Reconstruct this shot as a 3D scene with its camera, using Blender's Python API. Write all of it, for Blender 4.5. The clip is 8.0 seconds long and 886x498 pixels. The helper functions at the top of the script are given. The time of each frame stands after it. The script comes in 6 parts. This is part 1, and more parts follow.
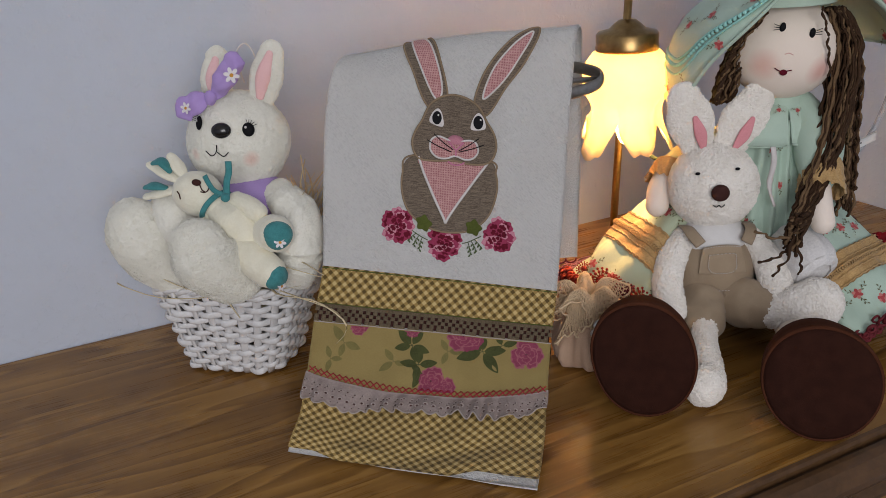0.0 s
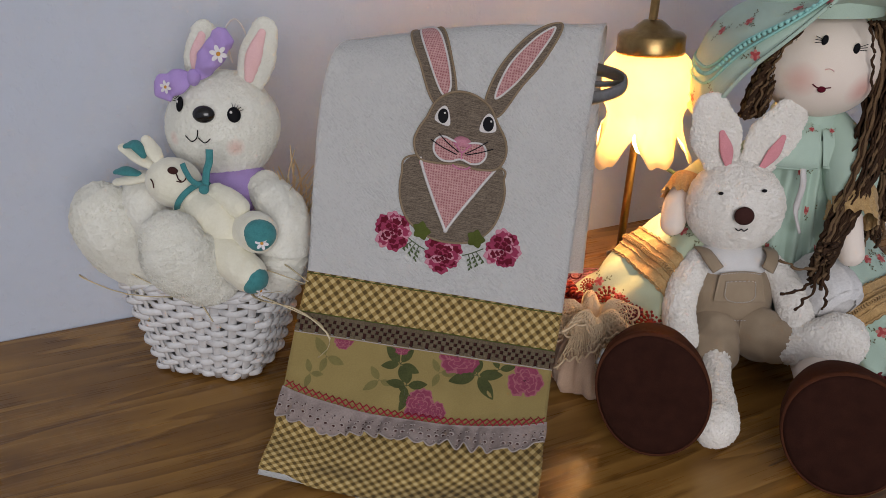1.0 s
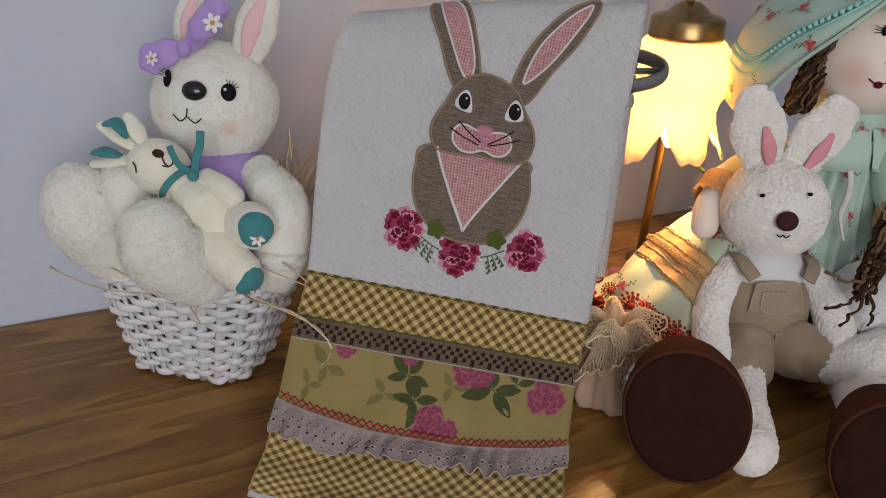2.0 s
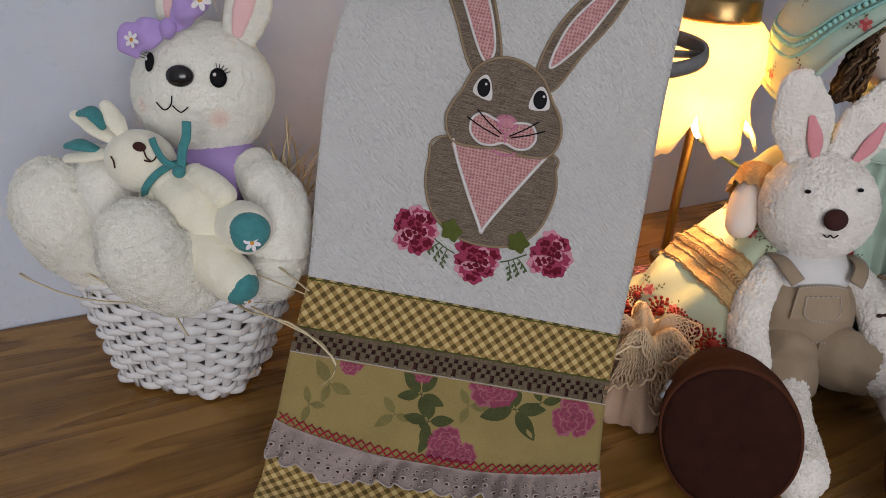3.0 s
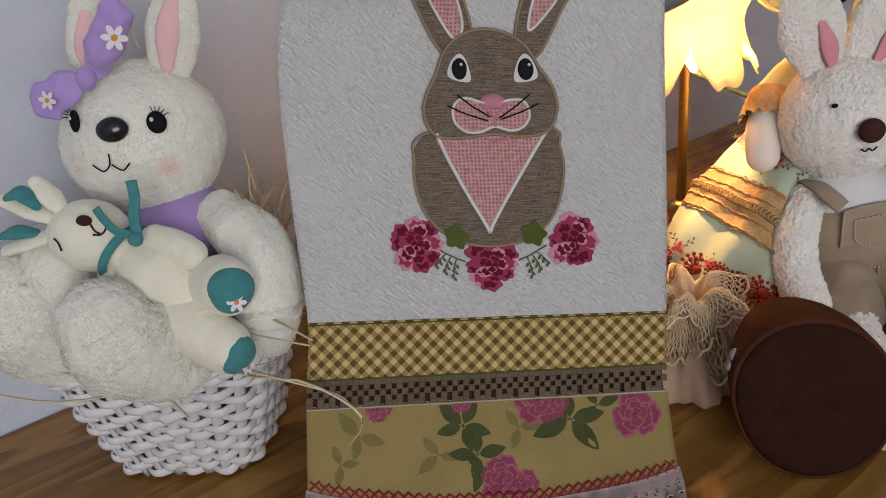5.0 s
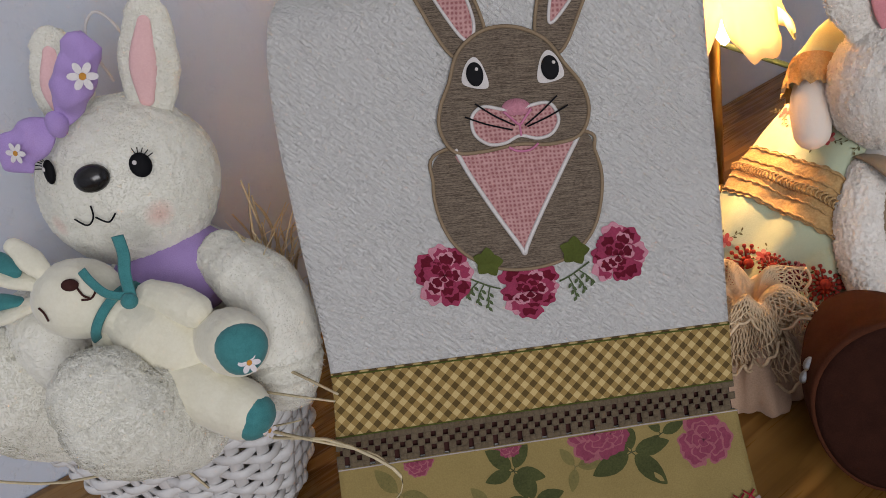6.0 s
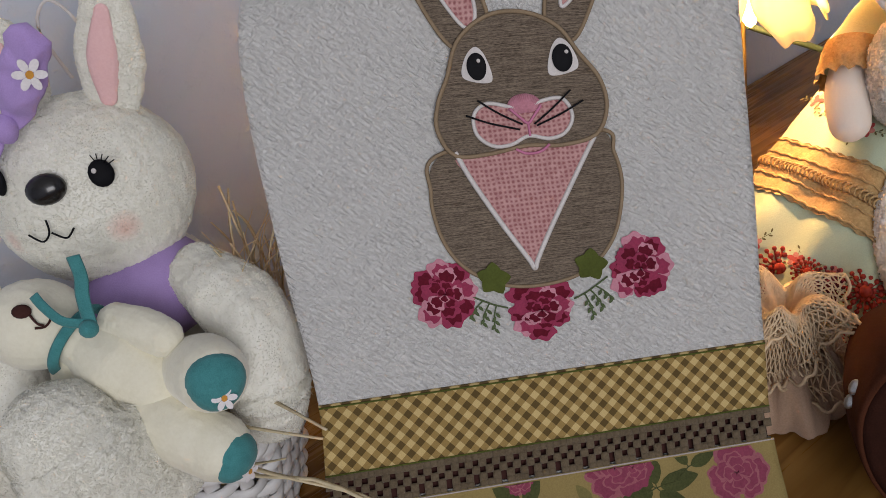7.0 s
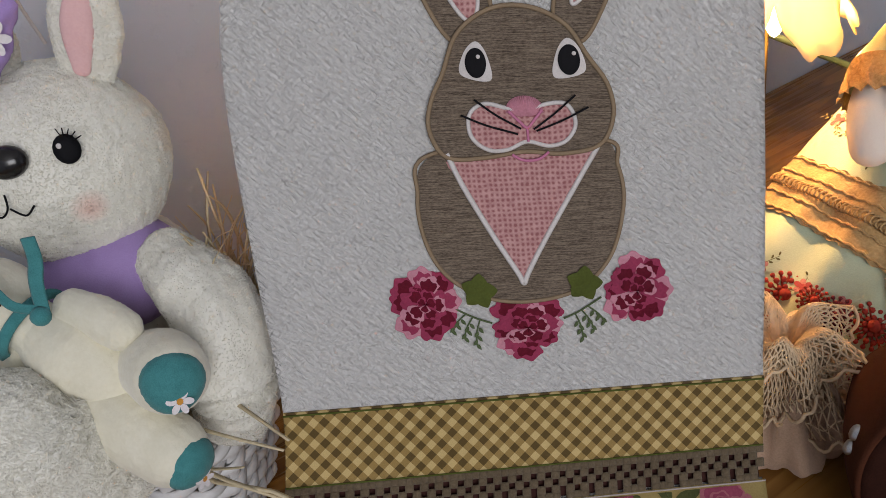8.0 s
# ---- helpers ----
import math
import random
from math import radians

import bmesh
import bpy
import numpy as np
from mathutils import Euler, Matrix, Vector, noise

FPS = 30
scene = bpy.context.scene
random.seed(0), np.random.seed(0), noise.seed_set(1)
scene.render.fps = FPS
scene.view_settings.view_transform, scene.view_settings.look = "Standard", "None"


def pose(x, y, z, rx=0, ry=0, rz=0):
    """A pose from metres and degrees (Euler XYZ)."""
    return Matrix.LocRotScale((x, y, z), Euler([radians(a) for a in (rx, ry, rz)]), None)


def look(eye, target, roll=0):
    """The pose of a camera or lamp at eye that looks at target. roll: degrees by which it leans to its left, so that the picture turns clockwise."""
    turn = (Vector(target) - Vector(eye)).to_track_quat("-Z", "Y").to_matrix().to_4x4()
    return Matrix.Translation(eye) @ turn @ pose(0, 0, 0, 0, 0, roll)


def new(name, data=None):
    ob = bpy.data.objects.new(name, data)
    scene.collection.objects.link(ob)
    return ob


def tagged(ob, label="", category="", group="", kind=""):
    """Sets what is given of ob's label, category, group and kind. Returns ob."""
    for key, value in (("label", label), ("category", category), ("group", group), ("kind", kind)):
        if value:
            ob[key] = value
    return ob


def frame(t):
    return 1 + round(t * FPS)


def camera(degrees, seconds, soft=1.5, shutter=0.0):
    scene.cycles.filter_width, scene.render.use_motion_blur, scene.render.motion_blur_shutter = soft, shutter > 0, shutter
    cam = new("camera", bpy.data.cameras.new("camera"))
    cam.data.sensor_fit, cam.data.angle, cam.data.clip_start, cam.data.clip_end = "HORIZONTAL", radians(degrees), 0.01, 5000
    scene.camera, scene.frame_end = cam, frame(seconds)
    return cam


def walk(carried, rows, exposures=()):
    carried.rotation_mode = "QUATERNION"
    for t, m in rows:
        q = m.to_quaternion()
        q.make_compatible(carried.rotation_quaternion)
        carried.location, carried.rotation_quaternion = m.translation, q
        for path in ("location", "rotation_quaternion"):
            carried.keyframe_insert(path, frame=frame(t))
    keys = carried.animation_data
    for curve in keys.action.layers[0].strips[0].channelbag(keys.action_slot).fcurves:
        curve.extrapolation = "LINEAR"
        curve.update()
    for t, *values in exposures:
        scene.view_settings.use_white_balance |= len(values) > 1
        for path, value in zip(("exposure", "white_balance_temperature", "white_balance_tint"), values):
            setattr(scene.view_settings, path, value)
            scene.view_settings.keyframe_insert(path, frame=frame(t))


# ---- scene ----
cam = camera(56.9, 8.0, soft=0.7)
PATH = [
    (0, (0.046, -0.031, 0.606), (-0.029, 1.829, -0.127), -3.9),
    (0.5, (0.037, 0.025, 0.606), (-0.023, 1.88, -0.141), -1.8),
    (1, (0.026, 0.069, 0.601), (-0.01, 1.915, -0.168), -0.0),
    (1.5, (0.005, 0.118, 0.594), (-0.008, 1.953, -0.202), 1.5),
    (3, (-0.036, 0.256, 0.559), (-0.006, 2.072, -0.28), 2.3),
    (3.5, (-0.046, 0.292, 0.55), (-0.007, 2.101, -0.304), 0.6),
    (4, (-0.052, 0.325, 0.544), (0.003, 2.125, -0.324), -1.8),
    (4.5, (-0.049, 0.333, 0.543), (0.017, 2.132, -0.328), -5.6),
    (6, (-0.054, 0.442, 0.545), (-0.029, 2.216, -0.379), -15.4),
    (6.5, (-0.046, 0.48, 0.542), (-0.03, 2.249, -0.393), -16.2),
    (7, (-0.044, 0.512, 0.531), (-0.042, 2.268, -0.427), -16.4),
    (7.5, (-0.031, 0.53, 0.526), (-0.044, 2.275, -0.451), -15.4),
    (8, (-0.029, 0.55, 0.524), (-0.045, 2.286, -0.469), -12.7),
]
walk(cam, [(t, look(eye, target, roll)) for t, eye, target, roll in PATH])

# ---------------------------------------------------------------- light
A = radians(26.8)
E1, E2 = Vector((math.cos(A), math.sin(A), 0)), Vector((-math.sin(A), math.cos(A), 0))
CORNER0 = Vector((-0.55, 1.195, 0))


def room(a, b, z=0.0):
    """A place by its distance along the long wall and out of it (b < 0: into the room); the table top is z = 0."""
    return CORNER0 + E1 * a + E2 * b + Vector((0, 0, z))


world = bpy.data.worlds.new("sky")
scene.world = world
world.use_nodes = True
sky = world.node_tree.nodes.new("ShaderNodeTexSky")
sky.sky_type, sky.sun_disc, sky.sun_elevation, sky.sun_rotation = "NISHITA", False, radians(38), radians(200)
world.node_tree.links.new(sky.outputs[0], world.node_tree.nodes["Background"].inputs[0])
world.node_tree.nodes["Background"].inputs[1].default_value = 0.1


def lamp(name, kind, place, target, power, colour, size=0.1, size_y=0.1):
    data = bpy.data.lights.new(name, kind)
    data.energy, data.color = power, colour
    if kind == "AREA":
        data.shape, data.size, data.size_y = "RECTANGLE", size, size_y
    else:
        data.shadow_soft_size = size
    ob = new(name, data)
    ob.matrix_world = look(place, target)
    return ob


WIN_A, WIN_Z, WIN_W, WIN_H = -0.60, 0.95, 1.8, 1.3
DEPTH, RIGHT, LEFT, FLOOR, TOP = -3.2, 1.487, -2.2, -0.80, 1.85
lamp("window_light", "AREA", room(WIN_A, DEPTH + 0.02, WIN_Z), room(WIN_A + 0.3, 0, WIN_Z - 0.8), 41.5, (0.985, 0.960, 0.985), WIN_W - 0.1, WIN_H - 0.1)
lamp("bulb_light", "POINT", (0.291, 1.238, 0.331), (0.291, 1.238, 0), 9.5, (1.0, 0.58, 0.26), 0.012)

# ---------------------------------------------------------------- mesh helpers
rng = np.random.default_rng(7)


class Shell:
    """Vertices and faces gathered for one mesh, with a material slot and a UV for each face corner's vertex."""

    def __init__(self):
        self.v, self.f, self.s, self.uv = [], [], [], []

    def add(self, verts, faces, slot=0, uvs=None):
        k = len(self.v)
        self.v += [tuple(p) for p in verts]
        self.uv += [tuple(q) for q in uvs] if uvs is not None else [(p[0], p[2]) for p in verts]
        self.f += [tuple(i + k for i in face) for face in faces]
        self.s += [slot] * len(faces)
        return self


def part(name, shell, material, parent=None, label="", smooth=True):
    """One mesh object out of a shell, under a thing or a part."""
    me = bpy.data.meshes.new(name)
    me.from_pydata(shell.v, [], shell.f)
    layer = me.uv_layers.new(name="UVMap")
    idx = np.empty(len(me.loops), dtype=np.int32)
    me.loops.foreach_get("vertex_index", idx)
    layer.data.foreach_set("uv", np.array(shell.uv, dtype=np.float32)[idx].ravel())
    for m in material if isinstance(material, (list, tuple)) else [material]:
        me.materials.append(m)
    me.polygons.foreach_set("material_index", np.array(shell.s, dtype=np.int32))
    me.polygons.foreach_set("use_smooth", np.full(len(me.polygons), smooth))
    me.update()
    ob = new(name, me)
    if parent is not None:
        ob.parent = parent
        ob.matrix_parent_inverse = Matrix.Translation(parent.matrix_world.translation).inverted() if parent.type == "EMPTY" else Matrix()
    return tagged(ob, label=label)


def thing(name, place, label, category, group="", kind=""):
    ob = new(name)
    ob.empty_display_size = 0.02
    ob.location = place
    ob.matrix_world = Matrix.Translation(place)
    return tagged(ob, label, category, group, kind)


def grid_faces(nu, nv, wrap=False, k=0):
    out = []
    for j in range(nv - 1):
        for i in range(nu if wrap else nu - 1):
            i2 = (i + 1) % nu
            out.append((k + j * nu + i, k + j * nu + i2, k + (j + 1) * nu + i2, k + (j + 1) * nu + i))
    return out


def sheet(shell, fn, nu, nv, thick=0.0, slot=0, uv=None):
    """A cloth fn(s, t), s and t from 0 to 1, with a thickness."""
    P = np.array([[fn(i / (nu - 1), j / (nv - 1)) for i in range(nu)] for j in range(nv)], dtype=float)
    U = [(uv(i / (nu - 1), j / (nv - 1)) if uv else (i / (nu - 1), j / (nv - 1))) for j in range(nv) for i in range(nu)]
    if not thick:
        return shell.add(P.reshape(-1, 3), grid_faces(nu, nv), slot, U)
    du, dv = np.gradient(P, axis=1), np.gradient(P, axis=0)
    N = np.cross(dv, du)
    N /= np.linalg.norm(N, axis=2, keepdims=True) + 1e-12
    back = (P - N * thick).reshape(-1, 3)
    n = nu * nv
    faces = grid_faces(nu, nv) + [tuple(reversed(f)) for f in grid_faces(nu, nv, k=n)]
    rim = [j * nu for j in range(nv)] + [(nv - 1) * nu + i for i in range(1, nu)] + [j * nu + nu - 1 for j in range(nv - 2, -1, -1)] + list(range(nu - 2, 0, -1))
    for a, b in zip(rim, rim[1:] + rim[:1]):
        faces.append((b, a, a + n, b + n))
    return shell.add(np.vstack([P.reshape(-1, 3), back]), faces, slot, U + U)


def ball(shell, c, r, turn=(0, 0, 0), seg=28, slot=0, lump=0.0, freq=18, squash=None):
    """An ellipsoid with a lumpy skin."""
    m = Euler([radians(a) for a in turn]).to_matrix()
    c = Vector(c)
    rings = seg // 2 + 1
    verts, uvs = [], []
    for j in range(rings):
        th = math.pi * j / (rings - 1)
        for i in range(seg):
            ph = 2 * math.pi * i / seg
            d = Vector((math.sin(th) * math.cos(ph), math.sin(th) * math.sin(ph), math.cos(th)))
            p = Vector((d.x * r[0], d.y * r[1], d.z * r[2]))
            if squash:
                p = squash(p)
            p = m @ p
            if lump:
                p += (m @ d) * lump * noise.noise((p + c) * freq)
            verts.append(c + p)
            uvs.append((ph / 6.2832, th / 3.1416))
    return shell.add(verts, grid_faces(seg, rings, True), slot, uvs)


def spline(points, n, closed=False):
    """A smooth curve through points, as n points."""
    P = [Vector(p) for p in points]
    k = len(P)
    out = []
    for q in range(n):
        x = q / n * k if closed else q / (n - 1) * (k - 1)
        i = min(int(x), k - 1 if closed else k - 2)
        s = x - i
        g = (lambda a: P[a % k]) if closed else (lambda a: P[max(0, min(k - 1, a))])
        a, b, c, d = g(i - 1), g(i), g(i + 1), g(i + 2)
        out.append(0.5 * (2 * b + (c - a) * s + (2 * a - 5 * b + 4 * c - d) * s * s + (3 * b - a - 3 * c + d) * s ** 3))
    return out


def tube(shell, path, radius, seg=8, slot=0, flat=1.0, closed=False, up=(0, 0, 1), cap=True):
    """A tube along a path; radius is a number or a function of 0..1; flat squeezes it along up."""
    P = [Vector(p) for p in path]
    n = len(P)
    verts, uvs, length = [], [], 0.0
    for i, p in enumerate(P):
        a, b = (P[i - 1], P[(i + 1) % n]) if closed else (P[max(0, i - 1)], P[min(n - 1, i + 1)])
        t = (b - a).normalized()
        u = Vector(up) - t * Vector(up).dot(t)
        u = u.normalized() if u.length > 1e-4 else t.orthogonal().normalized()
        w = t.cross(u)
        r = radius(i / max(1, n - 1)) if callable(radius) else radius
        length += (p - P[i - 1]).length if i else 0
        for s in range(seg):
            ang = 2 * math.pi * s / seg
            verts.append(p + w * (r * math.cos(ang)) + u * (r * flat * math.sin(ang)))
            uvs.append((s / seg, length))
    faces = grid_faces(seg, n, True)
    if closed:
        k = (n - 1) * seg
        faces += [(k + s, k + (s + 1) % seg, (s + 1) % seg, s) for s in range(seg)]
    elif cap:
        faces += [tuple(reversed(range(seg))), tuple((n - 1) * seg + s for s in range(seg))]
    return shell.add(verts, faces, slot, uvs)


def limb(shell, points, radii, seg=20, slot=0, n=16, lump=0.0, freq=30, flat=1.0, up=(0, 0, 1)):
    """A stuffed limb: round ends, its girth running through radii."""
    path = spline(points, n)
    rr = [v.x for v in spline([(r, 0, 0) for r in radii], n)]
    start, end = (path[0] - path[1]).normalized(), (path[-1] - path[-2]).normalized()
    caps = [(math.cos(a), math.sin(a)) for a in (0.02, 0.3, 0.65, 1.0, 1.32)]
    P = [path[0] + start * (rr[0] * c) for c, s in caps] + path + [path[-1] + end * (rr[-1] * c) for c, s in reversed(caps)]
    R = [rr[0] * s for c, s in caps] + rr + [rr[-1] * s for c, s in reversed(caps)]
    k = len(shell.v)
    tube(shell, P, lambda x: R[min(len(R) - 1, round(x * (len(R) - 1)))], seg, slot, flat=flat, up=up)
    if lump:
        for i in range(k, len(shell.v)):
            p = Vector(shell.v[i])
            shell.v[i] = tuple(p + noise.noise_vector(p * freq) * lump)
    return shell


def lathe(shell, profile, c, n=36, slot=0, axis=(0, 0, 1), wave=None):
    """A turned form: profile of (radius, height) about an axis through c."""
    q = Vector((0, 0, 1)).rotation_difference(Vector(axis))
    verts, uvs = [], []
    for j, (r, h) in enumerate(profile):
        for i in range(n):
            a = 2 * math.pi * i / n
            rr, hh = wave(r, h, a) if wave else (r, h)
            verts.append(Vector(c) + q @ Vector((rr * math.cos(a), rr * math.sin(a), hh)))
            uvs.append((i / n, j / len(profile)))
    return shell.add(verts, grid_faces(n, len(profile), True), slot, uvs)


def refine(shell, times):
    """Split every four-cornered face of the shell into four, some times over."""
    V, F = np.array(shell.v, dtype=float), np.array([f for f in shell.f if len(f) == 4], dtype=np.int64)
    for _ in range(times):
        E = np.stack([F, np.roll(F, -1, axis=1)], axis=2).reshape(-1, 2)
        U, inv = np.unique(np.sort(E, axis=1), axis=0, return_inverse=True)
        inv = inv.reshape(-1, 4) + len(V)
        mid = np.arange(len(F)) + len(V) + len(U)
        V = np.vstack([V, V[U].mean(axis=1), V[F].mean(axis=1)])
        F = np.concatenate([np.stack([F[:, k], inv[:, k], mid, inv[:, k - 1]], axis=1) for k in range(4)])
    return V, F


def tufted(shell, times, amount, kind):
    """Raise a pile on a stuffed form: round loops ('loop') or soft combed tufts ('tuft')."""
    V, F = refine(shell, times)
    fn = np.cross(V[F[:, 2]] - V[F[:, 0]], V[F[:, 3]] - V[F[:, 1]])
    N = np.zeros_like(V)
    for k in range(4):
        np.add.at(N, F[:, k], fn)
    N /= np.linalg.norm(N, axis=1, keepdims=True) + 1e-12
    h = np.empty(len(V))
    for i, p in enumerate(V.tolist()):
        q = Vector(p)
        if kind == "loop":
            h[i] = 1.15 - noise.voronoi(q * 300)[0][0] * 1.5 + 0.5 * noise.noise(q * 120)
        else:
            w = q + noise.noise_vector(q * 60) * 0.003
            h[i] = 0.9 * noise.noise(Vector((w.x * 150, w.y * 150, w.z * 110))) + 0.5 * noise.noise(w * 420)
    V = V + N * (h * amount)[:, None]
    shell.v, shell.uv = [tuple(p) for p in V.tolist()], [(0.0, 0.0)] * len(V)
    shell.f, shell.s = [tuple(f) for f in F.tolist()], [0] * len(F)
    return shell


def fur(shell, count, length, width, slot=0, droop=0.3, wild=0.7):
    """Short pile on all the faces so far: thin blades that let light through."""
    V = np.array(shell.v)
    tris = []
    for f in shell.f:
        for k in range(1, len(f) - 1):
            tris.append((f[0], f[k], f[k + 1]))
    T = np.array(tris)
    a, b, c = V[T[:, 0]], V[T[:, 1]], V[T[:, 2]]
    N = np.cross(b - a, c - a)
    area = np.linalg.norm(N, axis=1)
    ok = area > 1e-12
    a, b, c, N, area = a[ok], b[ok], c[ok], N[ok], area[ok]
    N /= area[:, None]
    pick = rng.choice(len(area), count, p=area / area.sum())
    r1, r2 = np.sqrt(rng.random(count))[:, None], rng.random(count)[:, None]
    P = a[pick] * (1 - r1) + b[pick] * r1 * (1 - r2) + c[pick] * r1 * r2
    n = N[pick]
    drift = np.array([noise.noise_vector(Vector(p) * 35) for p in P])
    swirl = drift * wild * 1.6 + rng.normal(size=(count, 3)) * wild * 0.5 + np.array((0, 0, -droop))
    swirl -= n * (swirl * n).sum(axis=1, keepdims=True)
    swirl /= np.linalg.norm(swirl, axis=1, keepdims=True) + 1e-9
    way = swirl * 0.68 + n * rng.uniform(0.45, 1.0, (count, 1))
    way /= np.linalg.norm(way, axis=1, keepdims=True)
    side = np.cross(way, n)
    side /= np.linalg.norm(side, axis=1, keepdims=True) + 1e-9
    L = length * (0.6 + 0.7 * rng.random((count, 1)))
    P = P - n * 0.0006
    verts = np.empty((count, 3, 3))
    verts[:, 0], verts[:, 1], verts[:, 2] = P - side * width, P + side * width, P + way * L
    k = len(shell.v)
    shell.v += [tuple(p) for p in verts.reshape(-1, 3).tolist()]
    shell.uv += [(0.0, 0.0), (1.0, 0.0), (0.5, 1.0)] * count
    shell.f += [(k + 3 * i, k + 3 * i + 1, k + 3 * i + 2) for i in range(count)]
    shell.s += [slot] * count
    return shell


# ---------------------------------------------------------------- materials
class Nodes:
    def __init__(self, name, rough=0.8, metal=0.0, sheen=0.0, spec=0.5):
        self.m = bpy.data.materials.new(name)
        self.m.use_nodes = True
        self.t = self.m.node_tree
        self.b = self.t.nodes["Principled BSDF"]
        self.b.inputs["Roughness"].default_value = rough
        self.b.inputs["Metallic"].default_value = metal
        self.b.inputs["Sheen Weight"].default_value = sheen
        self.b.inputs["Specular IOR Level"].default_value = spec

    def n(self, kind, **values):
        node = self.t.nodes.new("ShaderNode" + kind)
        for key, v in values.items():
            key = key.replace("_", " ")
            sock = node.inputs[key]
            if isinstance(v, bpy.types.NodeSocket):
                self.t.links.new(v, sock)
            else:
                sock.default_value = v
        return node

    def link(self, a, b):
        self.t.links.new(a, b)

    def coords(self, kind="Object", scale=(1, 1, 1), rot=(0, 0, 0)):
        tc = self.t.nodes.new("ShaderNodeTexCoord")
        mp = self.n("Mapping", Scale=scale, Rotation=rot)
        self.link(tc.outputs[kind], mp.inputs["Vector"])
        return mp.outputs[0]

    def noise(self, vec, scale, detail=4.0, rough=0.55, distort=0.0):
        return self.n("TexNoise", Vector=vec, Scale=scale, Detail=detail, Roughness=rough, Distortion=distort).outputs[0]

    def ramp(self, fac, stops):
        node = self.n("ValToRGB", Fac=fac)
        el = node.color_ramp.elements
        while len(el) < len(stops):
            el.new(0.5)
        for e, (p, c) in zip(el, stops):
            e.position, e.color = p, (*c, 1) if len(c) == 3 else c
        return node.outputs[0]

    def math(self, op, a, b=0.0, c=0.0):
        node = self.t.nodes.new("ShaderNodeMath")
        node.operation = op
        for k, v in enumerate((a, b, c)):
            if isinstance(v, bpy.types.NodeSocket):
                self.link(v, node.inputs[k])
            else:
                node.inputs[k].default_value = v
        return node.outputs[0]

    def mix(self, fac, a, b, mode="MIX"):
        node = self.t.nodes.new("ShaderNodeMix")
        node.data_type, node.blend_type = "RGBA", mode
        for sock, v in ((node.inputs[0], fac), (node.inputs[6], a), (node.inputs[7], b)):
            if isinstance(v, bpy.types.NodeSocket):
                self.link(v, sock)
            else:
                sock.default_value = v if not isinstance(v, tuple) else (*v, 1)
        return node.outputs[2]

    def spotted(self, col, spots, blush):
        """Rouge rubbed into the cloth round given places (x, y, z, radius)."""
        for x, y, z, r in spots:
            far = self.t.nodes.new("ShaderNodeVectorMath")
            far.operation = "DISTANCE"
            self.link(self.coords(), far.inputs[0])
            far.inputs[1].default_value = (x, y, z)
            amount = self.ramp(self.math("DIVIDE", far.outputs["Value"], r), [(0.25, (0.75, 0.75, 0.75)), (1.0, (0, 0, 0))])
            col = self.mix(amount, col, blush)
        return col

    def lets_through(self, share, tint):
        """Light soaks through the cloth or pile."""
        t = self.t.nodes.new("ShaderNodeBsdfTranslucent")
        t.inputs[0].default_value = (*tint, 1)
        mix = self.t.nodes.new("ShaderNodeMixShader")
        mix.inputs[0].default_value = share
        self.link(self.b.outputs[0], mix.inputs[1])
        self.link(t.outputs[0], mix.inputs[2])
        self.link(mix.outputs[0], self.t.nodes["Material Output"].inputs[0])

    def colour(self, c):
        self.link(c, self.b.inputs["Base Color"])

    def bump(self, h, strength=0.4, dist=0.001):
        node = self.n("Bump", Height=h, Strength=strength, Distance=dist)
        self.link(node.outputs[0], self.b.inputs["Normal"])


def cloth(name, base, dark=None, weave=900, stain=14, rough=0.9, bump=0.35, sheen=0.15, through_light=0.0, spots=(), spec=0.25):
    """Plain woven or felted cloth: a fine grain and slow uneven tone."""
    k = Nodes(name, rough, 0, sheen, spec)
    v = k.coords()
    dark = dark or tuple(c * 0.72 for c in base)
    fine, slow = k.noise(v, weave, 3), k.noise(v, stain, 4)
    f = k.math("ADD", k.math("MULTIPLY", fine, 0.6), k.math("MULTIPLY", slow, 0.5))
    k.colour(k.spotted(k.ramp(f, [(0.3, dark), (0.7, base)]), spots, (0.72, 0.36, 0.30)))
    k.bump(fine, bump, 0.0008)
    if through_light:
        k.b.inputs["Subsurface Weight"].default_value = through_light
        k.b.inputs["Subsurface Radius"].default_value = (0.006, 0.005, 0.004)
    return k.m


